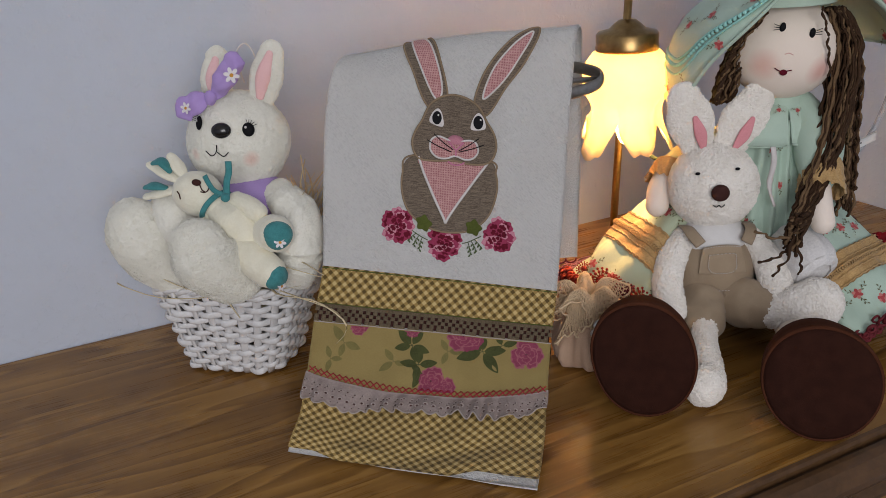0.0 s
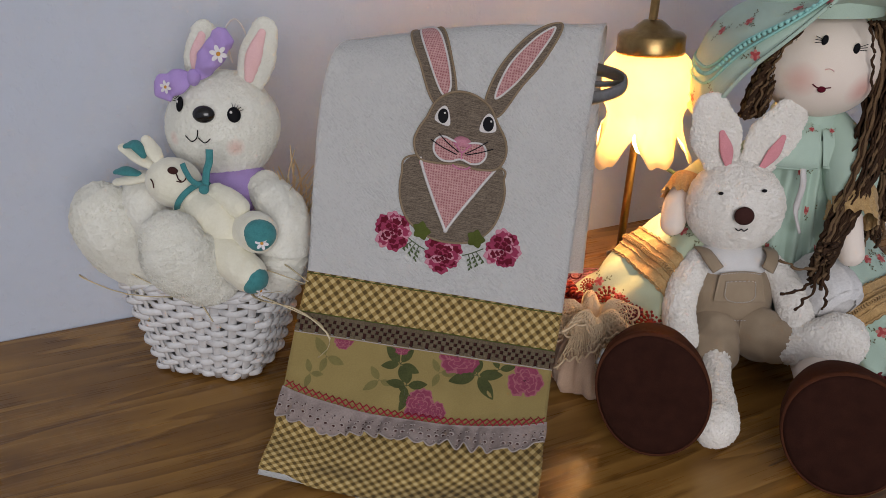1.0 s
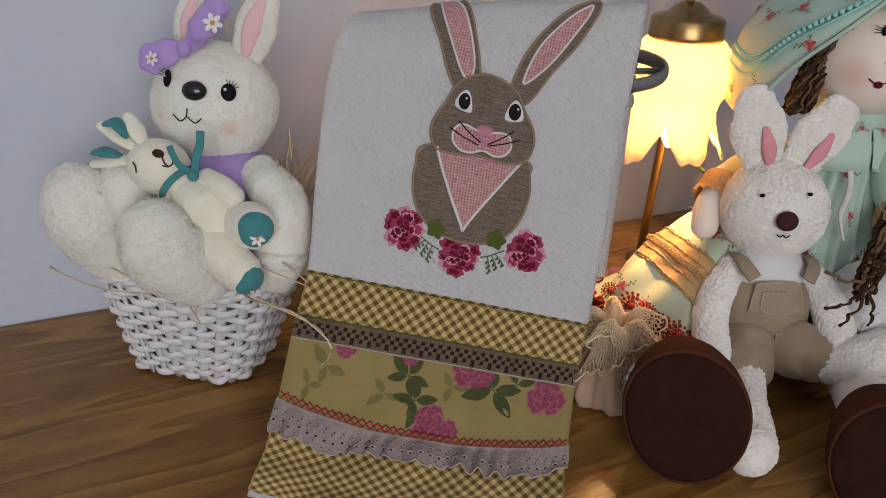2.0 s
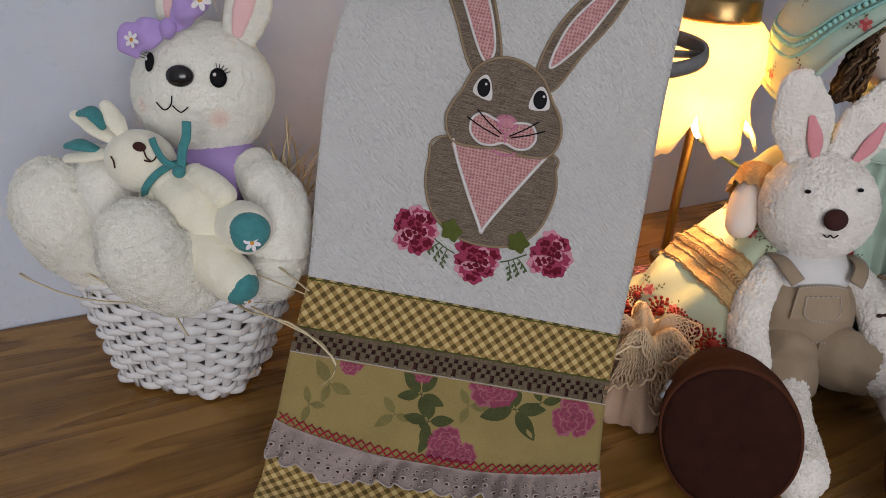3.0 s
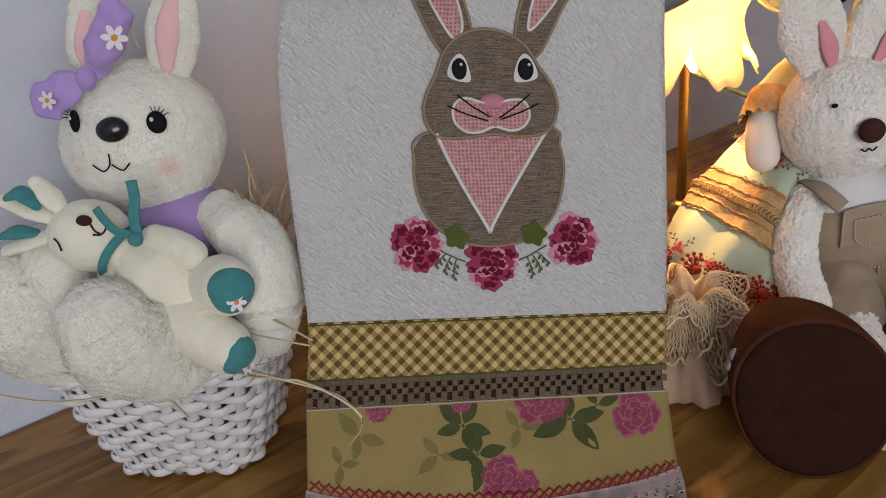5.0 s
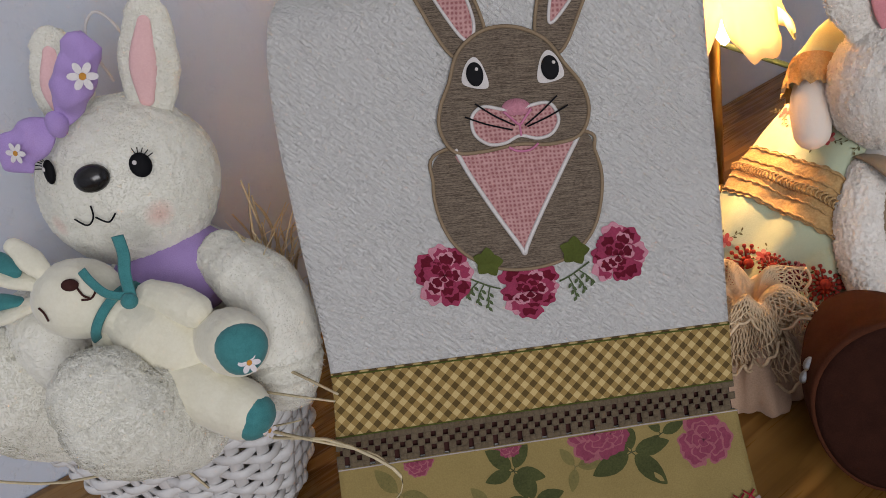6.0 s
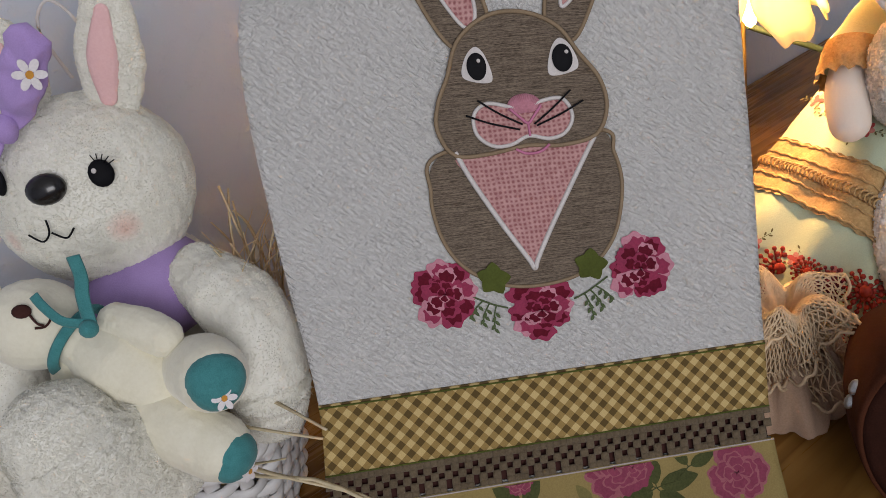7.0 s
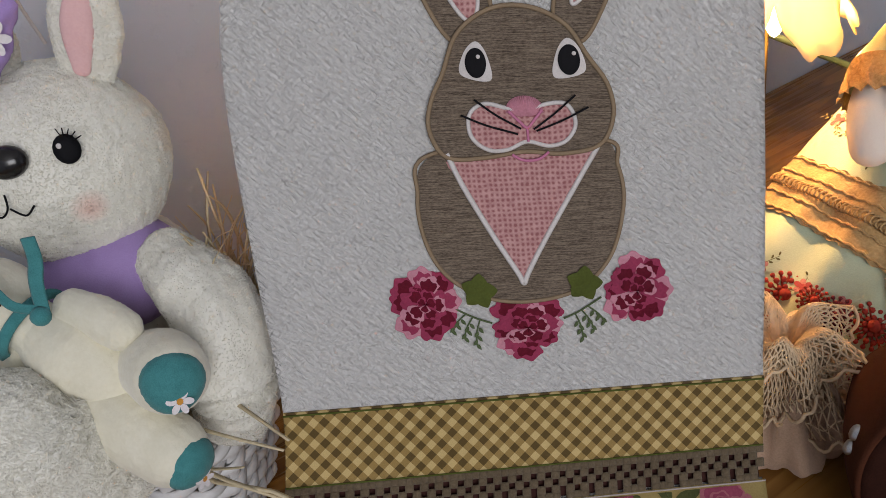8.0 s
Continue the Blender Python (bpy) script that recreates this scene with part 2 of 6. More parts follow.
def make_wood():
    k = Nodes("stained pine", 0.33, 0, 0, 0.36)
    v = k.coords("Object", (1, 1, 1), (0, 0, -A))
    st = k.n("Mapping", Vector=v, Scale=(1.0, 7.5, 7.5)).outputs[0]
    warp = k.noise(st, 1.35, 2.5, 0.45)
    sep = k.n("SeparateXYZ", Vector=st)
    rings = k.math("ADD", k.math("MULTIPLY", warp, 5.2), k.math("MULTIPLY", sep.outputs[1], 0.62))
    saw = k.math("FRACT", k.math("MULTIPLY", rings, 1.75))
    band = k.ramp(saw, [(0.0, (0.0, 0.0, 0.0)), (0.55, (0.45, 0.45, 0.45)), (0.9, (1, 1, 1)), (1.0, (0.05, 0.05, 0.05))])
    fib = k.noise(k.n("Mapping", Vector=v, Scale=(6, 210, 210)).outputs[0], 1.0, 5, 0.6)
    fib2 = k.noise(k.n("Mapping", Vector=v, Scale=(2.6, 34, 34)).outputs[0], 1.0, 4, 0.6)
    blot = k.noise(v, 5.5, 4)
    f = k.math("ADD", k.math("MULTIPLY", band, 0.25), k.math("ADD", k.math("MULTIPLY", fib2, 0.27), k.math("MULTIPLY", fib, 0.16)))
    f = k.math("ADD", f, k.math("MULTIPLY", k.math("SUBTRACT", blot, 0.5), 0.45))
    col = k.ramp(f, [(0.10, (0.105, 0.043, 0.009)), (0.28, (0.235, 0.112, 0.024)), (0.44, (0.335, 0.170, 0.041)), (0.68, (0.43, 0.24, 0.064))])
    fleck = k.noise(k.n("Mapping", Vector=v, Scale=(14, 90, 90)).outputs[0], 1.0, 2)
    col = k.mix(k.ramp(fleck, [(0.70, (0, 0, 0)), (0.76, (0.75, 0.75, 0.75))]), col, (0.045, 0.02, 0.008))
    k.colour(col)
    k.link(k.ramp(k.math("ADD", k.math("MULTIPLY", fib, 0.5), k.math("MULTIPLY", blot, 0.5)), [(0.3, (0.20, 0.20, 0.20)), (0.75, (0.40, 0.40, 0.40))]), k.b.inputs["Roughness"])
    k.bump(k.math("ADD", fib, k.math("MULTIPLY", fib2, 0.7)), 0.25, 0.0009)
    return k.m


def make_plaster(name, base, coarse=1.0):
    k = Nodes(name, 0.75, 0, 0, 0.3)
    v = k.coords()
    big, mid, fine = k.noise(v, 3.0, 4), k.noise(v, 26, 5, 0.6), k.noise(v, 140, 3)
    pits = k.ramp(k.noise(v, 75, 3), [(0.58, (0, 0, 0)), (0.68, (1, 1, 1))])
    k.colour(k.ramp(k.math("ADD", k.math("MULTIPLY", big, 0.7), k.math("MULTIPLY", mid, 0.3)), [(0.3, tuple(c * 0.93 for c in base)), (0.7, base)]))
    h = k.math("ADD", k.math("MULTIPLY", mid, 1.0), k.math("ADD", k.math("MULTIPLY", fine, 0.25), k.math("MULTIPLY", pits, 0.35)))
    k.bump(h, 0.35 * coarse, 0.004)
    return k.m


def make_terry():
    """White waffle-grained cotton; UV in metres."""
    k = Nodes("white crepe cotton", 0.92, 0, 0.1, 0.2)
    v = k.coords("UV")
    d = k.noise(k.n("Mapping", Vector=k.coords("UV", (1, 1, 1), (0, 0, radians(40))), Scale=(160, 460, 1)).outputs[0], 1.0, 3, 0.6, 0.5)
    d2 = k.noise(k.n("Mapping", Vector=k.coords("UV", (1, 1, 1), (0, 0, radians(-42))), Scale=(200, 520, 1)).outputs[0], 1.0, 2, 0.6, 0.4)
    slow = k.noise(v, 16, 3)
    h = k.math("ADD", d, k.math("MULTIPLY", d2, 0.55))
    f = k.math("ADD", k.math("MULTIPLY", h, 0.5), k.math("MULTIPLY", slow, 0.25))
    k.colour(k.ramp(f, [(0.30, (0.70, 0.69, 0.67)), (0.52, (0.89, 0.88, 0.855))]))
    k.bump(h, 1.0, 0.0056)
    k.lets_through(0.20, (0.78, 0.74, 0.69))
    return k.m


def make_gingham():
    """Bias-cut olive and cream check."""
    k = Nodes("gingham", 0.9, 0, 0.1, 0.2)
    v = k.coords("UV", (1, 1, 1), (0, 0, radians(45)))
    sep = k.n("SeparateXYZ", Vector=k.n("Mapping", Vector=v, Scale=(108, 108, 1)).outputs[0])
    sx = k.math("GREATER_THAN", k.math("FRACT", sep.outputs[0]), 0.5)
    sy = k.math("GREATER_THAN", k.math("FRACT", sep.outputs[1]), 0.5)
    grain = k.noise(v, 1500, 2)
    slow = k.noise(v, 25, 3)
    f = k.math("MULTIPLY", k.math("ADD", sx, sy), 0.5)
    col = k.ramp(f, [(0.0, (0.62, 0.465, 0.205)), (0.5, (0.34, 0.228, 0.078)), (1.0, (0.115, 0.074, 0.024))])
    col = k.mix(0.35, col, k.ramp(grain, [(0.3, (0.5, 0.5, 0.5)), (0.7, (1, 1, 1))]), "MULTIPLY")
    k.colour(k.mix(0.3, col, k.ramp(slow, [(0.3, (0.75, 0.75, 0.75)), (0.7, (1, 1, 1))]), "MULTIPLY"))
    k.bump(grain, 0.3, 0.0006)
    return k.m


def make_burlap(name, light, dark, pitch):
    """Open square weave whose gaps show as a grid of darker dots; UV in metres."""
    k = Nodes(name, 0.9, 0, 0.1, 0.25)
    v = k.coords("UV")
    wob = k.noise(v, 90, 2)
    sep = k.n("SeparateXYZ", Vector=k.n("Mapping", Vector=v, Scale=(pitch, pitch, 1)).outputs[0])
    wave = lambda c, ph: k.math("SINE", k.math("ADD", k.math("MULTIPLY", c, 6.2832), k.math("MULTIPLY", wob, 2 * ph)))
    gap = k.math("MULTIPLY", k.math("ADD", wave(sep.outputs[0], 2.5), 1.0), k.math("ADD", wave(sep.outputs[1], 3.0), 1.0))
    fine, slow = k.noise(v, 1500, 2), k.noise(v, 200, 3)
    f = k.math("ADD", k.math("MULTIPLY", gap, 0.12), k.math("ADD", k.math("MULTIPLY", fine, 0.30), k.math("MULTIPLY", slow, 0.65)))
    k.colour(k.ramp(f, [(0.40, light), (0.85, dark)]))
    k.bump(k.math("SUBTRACT", 1.0, f), 0.5, 0.0008)
    return k.m


def make_ribbed(name, light, dark, pitch):
    """Cloth with fine slubbed threads that run across it; UV in metres."""
    k = Nodes(name, 0.9, 0, 0.1, 0.25)
    v = k.coords("UV")
    row = k.noise(k.n("Mapping", Vector=v, Scale=(pitch * 0.05, pitch, 1)).outputs[0], 1.0, 3, 0.7)
    dash = k.noise(k.n("Mapping", Vector=v, Scale=(pitch * 0.35, pitch * 1.3, 1)).outputs[0], 1.0, 2, 0.6)
    fine = k.noise(v, 2400, 1)
    f = k.math("ADD", k.math("MULTIPLY", row, 0.55), k.math("ADD", k.math("MULTIPLY", dash, 0.35), k.math("MULTIPLY", fine, 0.10)))
    k.colour(k.ramp(f, [(0.40, dark), (0.62, light)]))
    k.bump(f, 0.7, 0.0010)
    return k.m


def make_plush(name, base, dark, spots=(), blush=(0.80, 0.50, 0.42), soak=0.0):
    k = Nodes(name, 0.95, 0, 0.5, 0.05)
    v = k.coords()
    f = k.math("ADD", k.math("MULTIPLY", k.noise(v, 60, 4), 0.6), k.math("MULTIPLY", k.noise(v, 400, 2), 0.4))
    k.colour(k.spotted(k.ramp(f, [(0.3, dark), (0.62, base)]), spots, blush))
    if soak:
        k.lets_through(soak, base)
    else:
        k.bump(k.noise(v, 700, 2), 0.25, 0.0010)
        PILE[name] = make_plush(name + " pile", base, dark, spots, blush, 0.22)
    return k.m


def plain(name, base, rough=0.5, metal=0.0, spec=0.5, grain=300, amount=0.25):
    k = Nodes(name, rough, metal, 0, spec)
    v = k.coords()
    f = k.math("ADD", k.math("MULTIPLY", k.noise(v, grain, 3), 0.5), k.math("MULTIPLY", k.noise(v, grain / 12, 3), 0.5))
    k.colour(k.ramp(f, [(0.3, tuple(c * (1 - amount) for c in base)), (0.7, base)]))
    k.bump(f, 0.15, 0.0006)
    return k.m


PILE = {}
WOOD = make_wood()
# The table's pine, darkened so the colour gives the edge and groove their shade.
MOULDING = plain("pine darkened for edge shade", (0.125, 0.062, 0.024), 0.42, 0, 0.4, 90, 0.55)
PLASTER = make_plaster("lilac white plaster", (0.565, 0.605, 0.685))
CEIL = make_plaster("white ceiling paint", (0.8, 0.8, 0.8), 0.4)
FLOORM = plain("floor tile", (0.20, 0.15, 0.11), 0.4, 0, 0.5, 60)
TERRY, GINGHAM = make_terry(), make_gingham()
BROWN_LINEN = make_ribbed("taupe linen", (0.255, 0.20, 0.148), (0.058, 0.042, 0.031), 1250)
PINK_LINEN = make_burlap("pink burlap", (0.55, 0.32, 0.305), (0.30, 0.115, 0.12), 330)
SATIN_TAN = plain("tan satin stitch", (0.30, 0.22, 0.14), 0.75, 0, 0.15, 900)
SATIN_WHITE = plain("white satin stitch", (0.72, 0.68, 0.66), 0.75, 0, 0.15, 900)
SATIN_BLACK = plain("black thread", (0.006, 0.006, 0.008), 0.7, 0, 0.15, 900)
SATIN_PINK = plain("pink thread", (0.62, 0.22, 0.36), 0.75, 0, 0.15, 900)
CRIMSON = plain("crimson thread", (0.150, 0.006, 0.022), 0.75, 0, 0.15, 700, 0.5)
ROSE_MID = plain("rose thread", (0.36, 0.045, 0.105), 0.75, 0, 0.15, 700, 0.4)
ROSE_PALE = plain("pale rose thread", (0.62, 0.27, 0.34), 0.75, 0, 0.15, 700, 0.3)
SAGE = plain("sage thread", (0.11, 0.15, 0.065), 0.75, 0, 0.15, 700, 0.4)
MOSS = plain("moss thread", (0.095, 0.115, 0.022), 0.75, 0, 0.15, 700, 0.4)
LACE = cloth("taupe eyelet braid", (0.150, 0.112, 0.068), (0.085, 0.06, 0.034), 700, 60, 0.85, 0.6)
MUSTARD = cloth("mustard cotton", (0.30, 0.225, 0.082), (0.22, 0.16, 0.056), 900, 22)
PRINT_PINK = cloth("printed pink", (0.26, 0.050, 0.090), (0.17, 0.030, 0.06), 700, 90)
PRINT_PALE = cloth("printed pale pink", (0.34, 0.115, 0.135), (0.26, 0.075, 0.10), 700, 90)
PRINT_GREEN = cloth("printed olive green", (0.075, 0.082, 0.024), (0.03, 0.036, 0.011), 700, 70)
PRINT_SHADE = cloth("printed faded green", (0.20, 0.165, 0.055), (0.12, 0.105, 0.036), 700, 70)
RUFFLE = cloth("mauve eyelet cotton", (0.34, 0.275, 0.25), (0.22, 0.17, 0.155), 500, 70)
FRILL_EDGE = cloth("pale mauve stitching", (0.46, 0.40, 0.37), (0.34, 0.29, 0.27), 600, 60)
RED_THREAD = plain("red thread", (0.40, 0.018, 0.045), 0.75, 0, 0.15, 700, 0.3)
CREAM_FUR = make_plush("cream plush", (0.85, 0.835, 0.755), (0.79, 0.77, 0.685))
CREAM_FACE = make_plush("cream plush face", (0.85, 0.835, 0.755), (0.79, 0.77, 0.685), [(-.250, 1.045, .330, .014), (-.322, 1.055, .338, .012)])
IVORY_VELOUR = make_plush("ivory velour", (0.81, 0.775, 0.63), (0.74, 0.70, 0.55))
WHITE_PILE = make_plush("white terry plush", (0.90, 0.86, 0.80), (0.82, 0.77, 0.70))
PALE_EAR = cloth("pale pink plush", (0.86, 0.56, 0.55), (0.78, 0.47, 0.47), 600, 40)
EAR_PINK = cloth("pink felt", (0.78, 0.33, 0.36), (0.66, 0.25, 0.28), 600, 40)
TEAL = cloth("teal cotton", (0.070, 0.270, 0.275), (0.035, 0.165, 0.175), 1500, 160)
LILAC = cloth("lilac cotton", (0.47, 0.33, 0.66), (0.36, 0.24, 0.54), 1200, 40)
GLOSS_BLACK = plain("glossy black plastic", (0.012, 0.010, 0.010), 0.22, 0, 0.6, 200)
COCOA = plain("cocoa velour", (0.06, 0.022, 0.018), 0.9, 0, 0.2, 700)
KHAKI = cloth("khaki twill", (0.385, 0.295, 0.20), (0.285, 0.21, 0.14), 1300, 30)
WHITE_JERSEY = cloth("white jersey", (0.78, 0.76, 0.74), (0.66, 0.64, 0.62), 1300, 30)
FELT = cloth("dark brown felt sole", (0.040, 0.015, 0.010), (0.020, 0.008, 0.006), 1000, 60, 1.0, 0.4, 0.0, spec=0.04)
FELT_SIDE = cloth("rust brown felt", (0.085, 0.029, 0.015), (0.045, 0.016, 0.009), 900, 40, 0.95, 0.4, 0.0, spec=0.05)
SILVER = plain("silver glitter", (0.75, 0.75, 0.75), 0.3, 0.9, 0.5, 2500, 0.6)
WHITE_CANE = plain("white painted cane", (0.80, 0.79, 0.78), 0.5, 0, 0.4, 120, 0.2)
RAFFIA = plain("pale raffia", (0.74, 0.62, 0.40), 0.6, 0, 0.4, 200, 0.3)
BRASS = plain("aged brass", (0.42, 0.27, 0.11), 0.33, 1.0, 0.5, 120, 0.4)
PEWTER = plain("grey pewter", (0.36, 0.34, 0.32), 0.30, 0.9, 0.5, 200, 0.3)
DARK_WOOD = plain("dark walnut", (0.07, 0.032, 0.016), 0.5, 0, 0.4, 150, 0.4)
SKIN = cloth("cream doll cotton", (0.90, 0.79, 0.69), (0.86, 0.73, 0.63), 1000, 12, 0.9, 0.2, spots=[(.446, 1.094, .400, .030), (.532, 1.096, .390, .026)])
MINT = cloth("mint cotton", (0.50, 0.63, 0.53), (0.40, 0.53, 0.43), 1000, 18)
# Same cloth as MINT; the lamp's warm light is put into its colour.
MINT_LAMPLIT = cloth("mint cotton with lamplight in its colour", (0.54, 0.60, 0.43), (0.43, 0.49, 0.34), 1000, 18)
SPRIG_RED = cloth("printed rose red", (0.50, 0.085, 0.085), (0.34, 0.05, 0.055), 900, 200)
SPRIG_PINK = cloth("printed rose pink", (0.62, 0.25, 0.22), (0.52, 0.18, 0.16), 900, 200)
SPRIG_LEAF = cloth("printed olive leaf", (0.13, 0.11, 0.04), (0.08, 0.07, 0.03), 900, 200)
DAISY = cloth("printed daisy white", (0.80, 0.76, 0.76), (0.66, 0.62, 0.64), 900, 200)
DAISY_EYE = cloth("printed daisy ochre", (0.62, 0.30, 0.05), (0.45, 0.2, 0.04), 900, 200)
MINT_DARK = cloth("sea green cotton", (0.27, 0.40, 0.34), (0.17, 0.28, 0.24), 900, 20)
AQUA = cloth("aqua braid", (0.36, 0.66, 0.60), (0.22, 0.5, 0.45), 400, 60)
OCHRE_LACE = cloth("ochre crochet lace", (0.58, 0.38, 0.17), (0.33, 0.19, 0.07), 420, 60, 0.9, 0.8)
RED_CROCHET = plain("red crochet", (0.46, 0.045, 0.028), 0.7, 0, 0.3, 350, 0.5)
WINE_CROCHET = plain("wine crochet", (0.20, 0.022, 0.03), 0.7, 0, 0.3, 350, 0.5)
YARN_PALE = plain("fawn yarn", (0.20, 0.12, 0.06), 0.85, 0, 0.3, 420, 0.5)
YARN = plain("brown yarn", (0.065, 0.030, 0.012), 0.85, 0, 0.3, 420, 0.65)
BLUSH = cloth("blushed cotton", (0.74, 0.42, 0.38), (0.72, 0.45, 0.40), 900, 40)
PEACH_MESH = plain("peach net yarn", (0.90, 0.68, 0.44), 0.6, 0, 0.4, 300, 0.3)
PEACH_CLOTH = cloth("peach lining cloth", (0.66, 0.46, 0.33), (0.48, 0.32, 0.22), 700, 30)
PETAL_RED = plain("red silk petal", (0.42, 0.012, 0.020), 0.55, 0, 0.4, 120, 0.4)
STEM_GREEN = plain("green plastic stem", (0.05, 0.075, 0.045), 0.5, 0, 0.4, 200, 0.4)
LEAF_GREEN = plain("green silk leaf", (0.035, 0.12, 0.075), 0.6, 0, 0.3, 200, 0.4)
KNIT_WHITE = cloth("white pique cotton", (0.80, 0.78, 0.76), (0.60, 0.58, 0.57), 330, 40, 0.9, 1.0)
PLASTIC_WHITE = plain("white plastic tape", (0.74, 0.74, 0.74), 0.4, 0, 0.5, 200, 0.1)


def make_glass_shade():
    k = Nodes("frosted opal glass", 0.35, 0, 0, 0.5)
    v = k.coords()
    k.colour(k.ramp(k.noise(v, 30, 3), [(0.3, (0.86, 0.74, 0.54)), (0.7, (0.92, 0.82, 0.63))]))
    k.b.inputs["Transmission Weight"].default_value = 0.0
    k.lets_through(0.42, (1.0, 0.85, 0.55))
    return k.m


def make_clear():
    k = Nodes("clear plastic", 0.12, 0, 0, 0.5)
    k.b.inputs["Base Color"].default_value = (0.86, 0.88, 0.9, 1)
    k.b.inputs["Transmission Weight"].default_value = 0.75
    k.b.inputs["IOR"].default_value = 1.2
    return k.m


def make_bulb():
    k = Nodes("lit bulb", 0.4)
    k.b.inputs["Emission Color"].default_value = (1.0, 0.72, 0.38, 1)
    k.b.inputs["Emission Strength"].default_value = 25
    return k.m


OPAL, CLEAR, BULB = make_glass_shade(), make_clear(), make_bulb()


# ---------------------------------------------------------------- room and table
def slab(name, a0, a1, b0, b1, z0, z1, material, label, category, kind="structure"):
    s = Shell()
    s.add([room(a, b, z) for z in (z0, z1) for a, b in ((a0, b0), (a1, b0), (a1, b1), (a0, b1))],
          [(3, 2, 1, 0), (4, 5, 6, 7), (0, 1, 5, 4), (1, 2, 6, 5), (2, 3, 7, 6), (3, 0, 4, 7)])
    return tagged(part(name, s, material, smooth=False), label, category, kind=kind)


slab("floor", LEFT, RIGHT, DEPTH, 0, FLOOR - 0.1, FLOOR, FLOORM, "plain tiled room floor under the wooden table", "floor")
slab("ceiling", LEFT, RIGHT, DEPTH, 0, TOP, TOP + 0.1, CEIL, "plain white painted room ceiling", "ceiling")
slab("wall_north", LEFT - 0.15, RIGHT + 0.15, 0, 0.15, FLOOR - 0.1, TOP + 0.1, PLASTER, "lilac white rough plastered wall behind the table", "wall")
slab("wall_west", LEFT - 0.15, LEFT, DEPTH - 0.15, 0, FLOOR - 0.1, TOP + 0.1, PLASTER, "lilac white plastered side wall", "wall")
slab("wall_east", RIGHT, RIGHT + 0.15, DEPTH - 0.15, 0, FLOOR - 0.1, TOP + 0.1, PLASTER, "lilac white plastered side wall at the table end", "wall")
w0, w1, h0, h1 = WIN_A - WIN_W / 2, WIN_A + WIN_W / 2, WIN_Z - WIN_H / 2, WIN_Z + WIN_H / 2
south = Shell()
for a0, a1, z0, z1 in ((LEFT, w0, FLOOR - 0.1, TOP + 0.1), (w1, RIGHT, FLOOR - 0.1, TOP + 0.1), (w0, w1, FLOOR - 0.1, h0), (w0, w1, h1, TOP + 0.1)):
    south.add([room(a, b, z) for z in (z0, z1) for a, b in ((a0, DEPTH - 0.15), (a1, DEPTH - 0.15), (a1, DEPTH), (a0, DEPTH))],
              [(3, 2, 1, 0), (4, 5, 6, 7), (0, 1, 5, 4), (1, 2, 6, 5), (2, 3, 7, 6), (3, 0, 4, 7)])
tagged(part("wall_south", south, PLASTER, smooth=False), "plastered wall with a large window opening", "wall", kind="structure")

TA0, TA1, TB0, TB1 = -0.55, RIGHT - 0.004, -0.816, -0.004
table = thing("table", room(0.4, -0.4, FLOOR), "stained brown pine table with a moulded edge against the wall", "table")
top = Shell()
EDGE = [(0.006, -0.095), (0.014, -0.093), (0.016, -0.084), (0.012, -0.078), (0.007, -0.072), (0.009, -0.062), (0.018, -0.054), (0.030, -0.047), (0.036, -0.038),
        (0.037, -0.028), (0.033, -0.018), (0.025, -0.011), (0.015, -0.0075), (0.0095, -0.0075), (0.0080, -0.014), (0.0050, -0.017), (0.0020, -0.014), (0.0010, -0.006), (-0.001, -0.0015), (-0.005, 0.0)]


def top_ring(out, z):
    return [room(TA0 - out, TB0 - out, z), room(TA1, TB0 - out, z), room(TA1, TB1, z), room(TA0 - out, TB1, z)]


n_ring = len(EDGE)
top.add([p for out, z in EDGE for p in top_ring(out, z)],
        [(3, 2, 1, 0), tuple((n_ring - 1) * 4 + i for i in range(4))])
part("tabletop", top, WOOD, table, smooth=False)
# Edge rings in the darkened pine, which paints their shade.
moulding = Shell()
moulding.add([p for out, z in EDGE for p in top_ring(out, z)], grid_faces(4, n_ring, True))
part("edge_moulding", moulding, MOULDING, table, "moulded edge with shade in its darker colour", smooth=False)


def table_box(name, a0, a1, b0, b1, z0, z1):
    s = Shell()
    s.add([room(a, b, z) for z in (z0, z1) for a, b in ((a0, b0), (a1, b0), (a1, b1), (a0, b1))],
          [(3, 2, 1, 0), (4, 5, 6, 7), (0, 1, 5, 4), (1, 2, 6, 5), (2, 3, 7, 6), (3, 0, 4, 7)])
    part(name, s, WOOD, table, smooth=False)


table_box("apron", TA0 + 0.06, TA1 - 0.06, TB0 + 0.05, TB0 + 0.075, -0.20, -0.094)
table_box("apron", TA0 + 0.06, TA1 - 0.06, TB1 - 0.075, TB1 - 0.05, -0.20, -0.094)
for la in (TA0 + 0.06, TA1 - 0.13):
    for lb in (TB0 + 0.05, TB1 - 0.12):
        table_box("leg", la, la + 0.07, lb, lb + 0.07, FLOOR, -0.094)

# ---------------------------------------------------------------- the towel
TW = [-0.68, -0.52, -0.40, -0.36, -0.32, -0.26, -0.2, -0.1, 0, 0.062, 0.13, 0.19, 0.255]
TL = np.array([(-.072, 1.150, .11), (-.072, 1.150, .25), (-.075, 1.135, .36), (-.080, 1.11, .41), (-.090, 1.075, .452), (-.115, 1.035, .452), (-.132, 1.018, .402),
               (-.143, .985, .302), (-.15, .95, .204), (-.163, .923, .147), (-.174, .888, .086), (-.186, .855, .038), (-.198, .824, .007)])
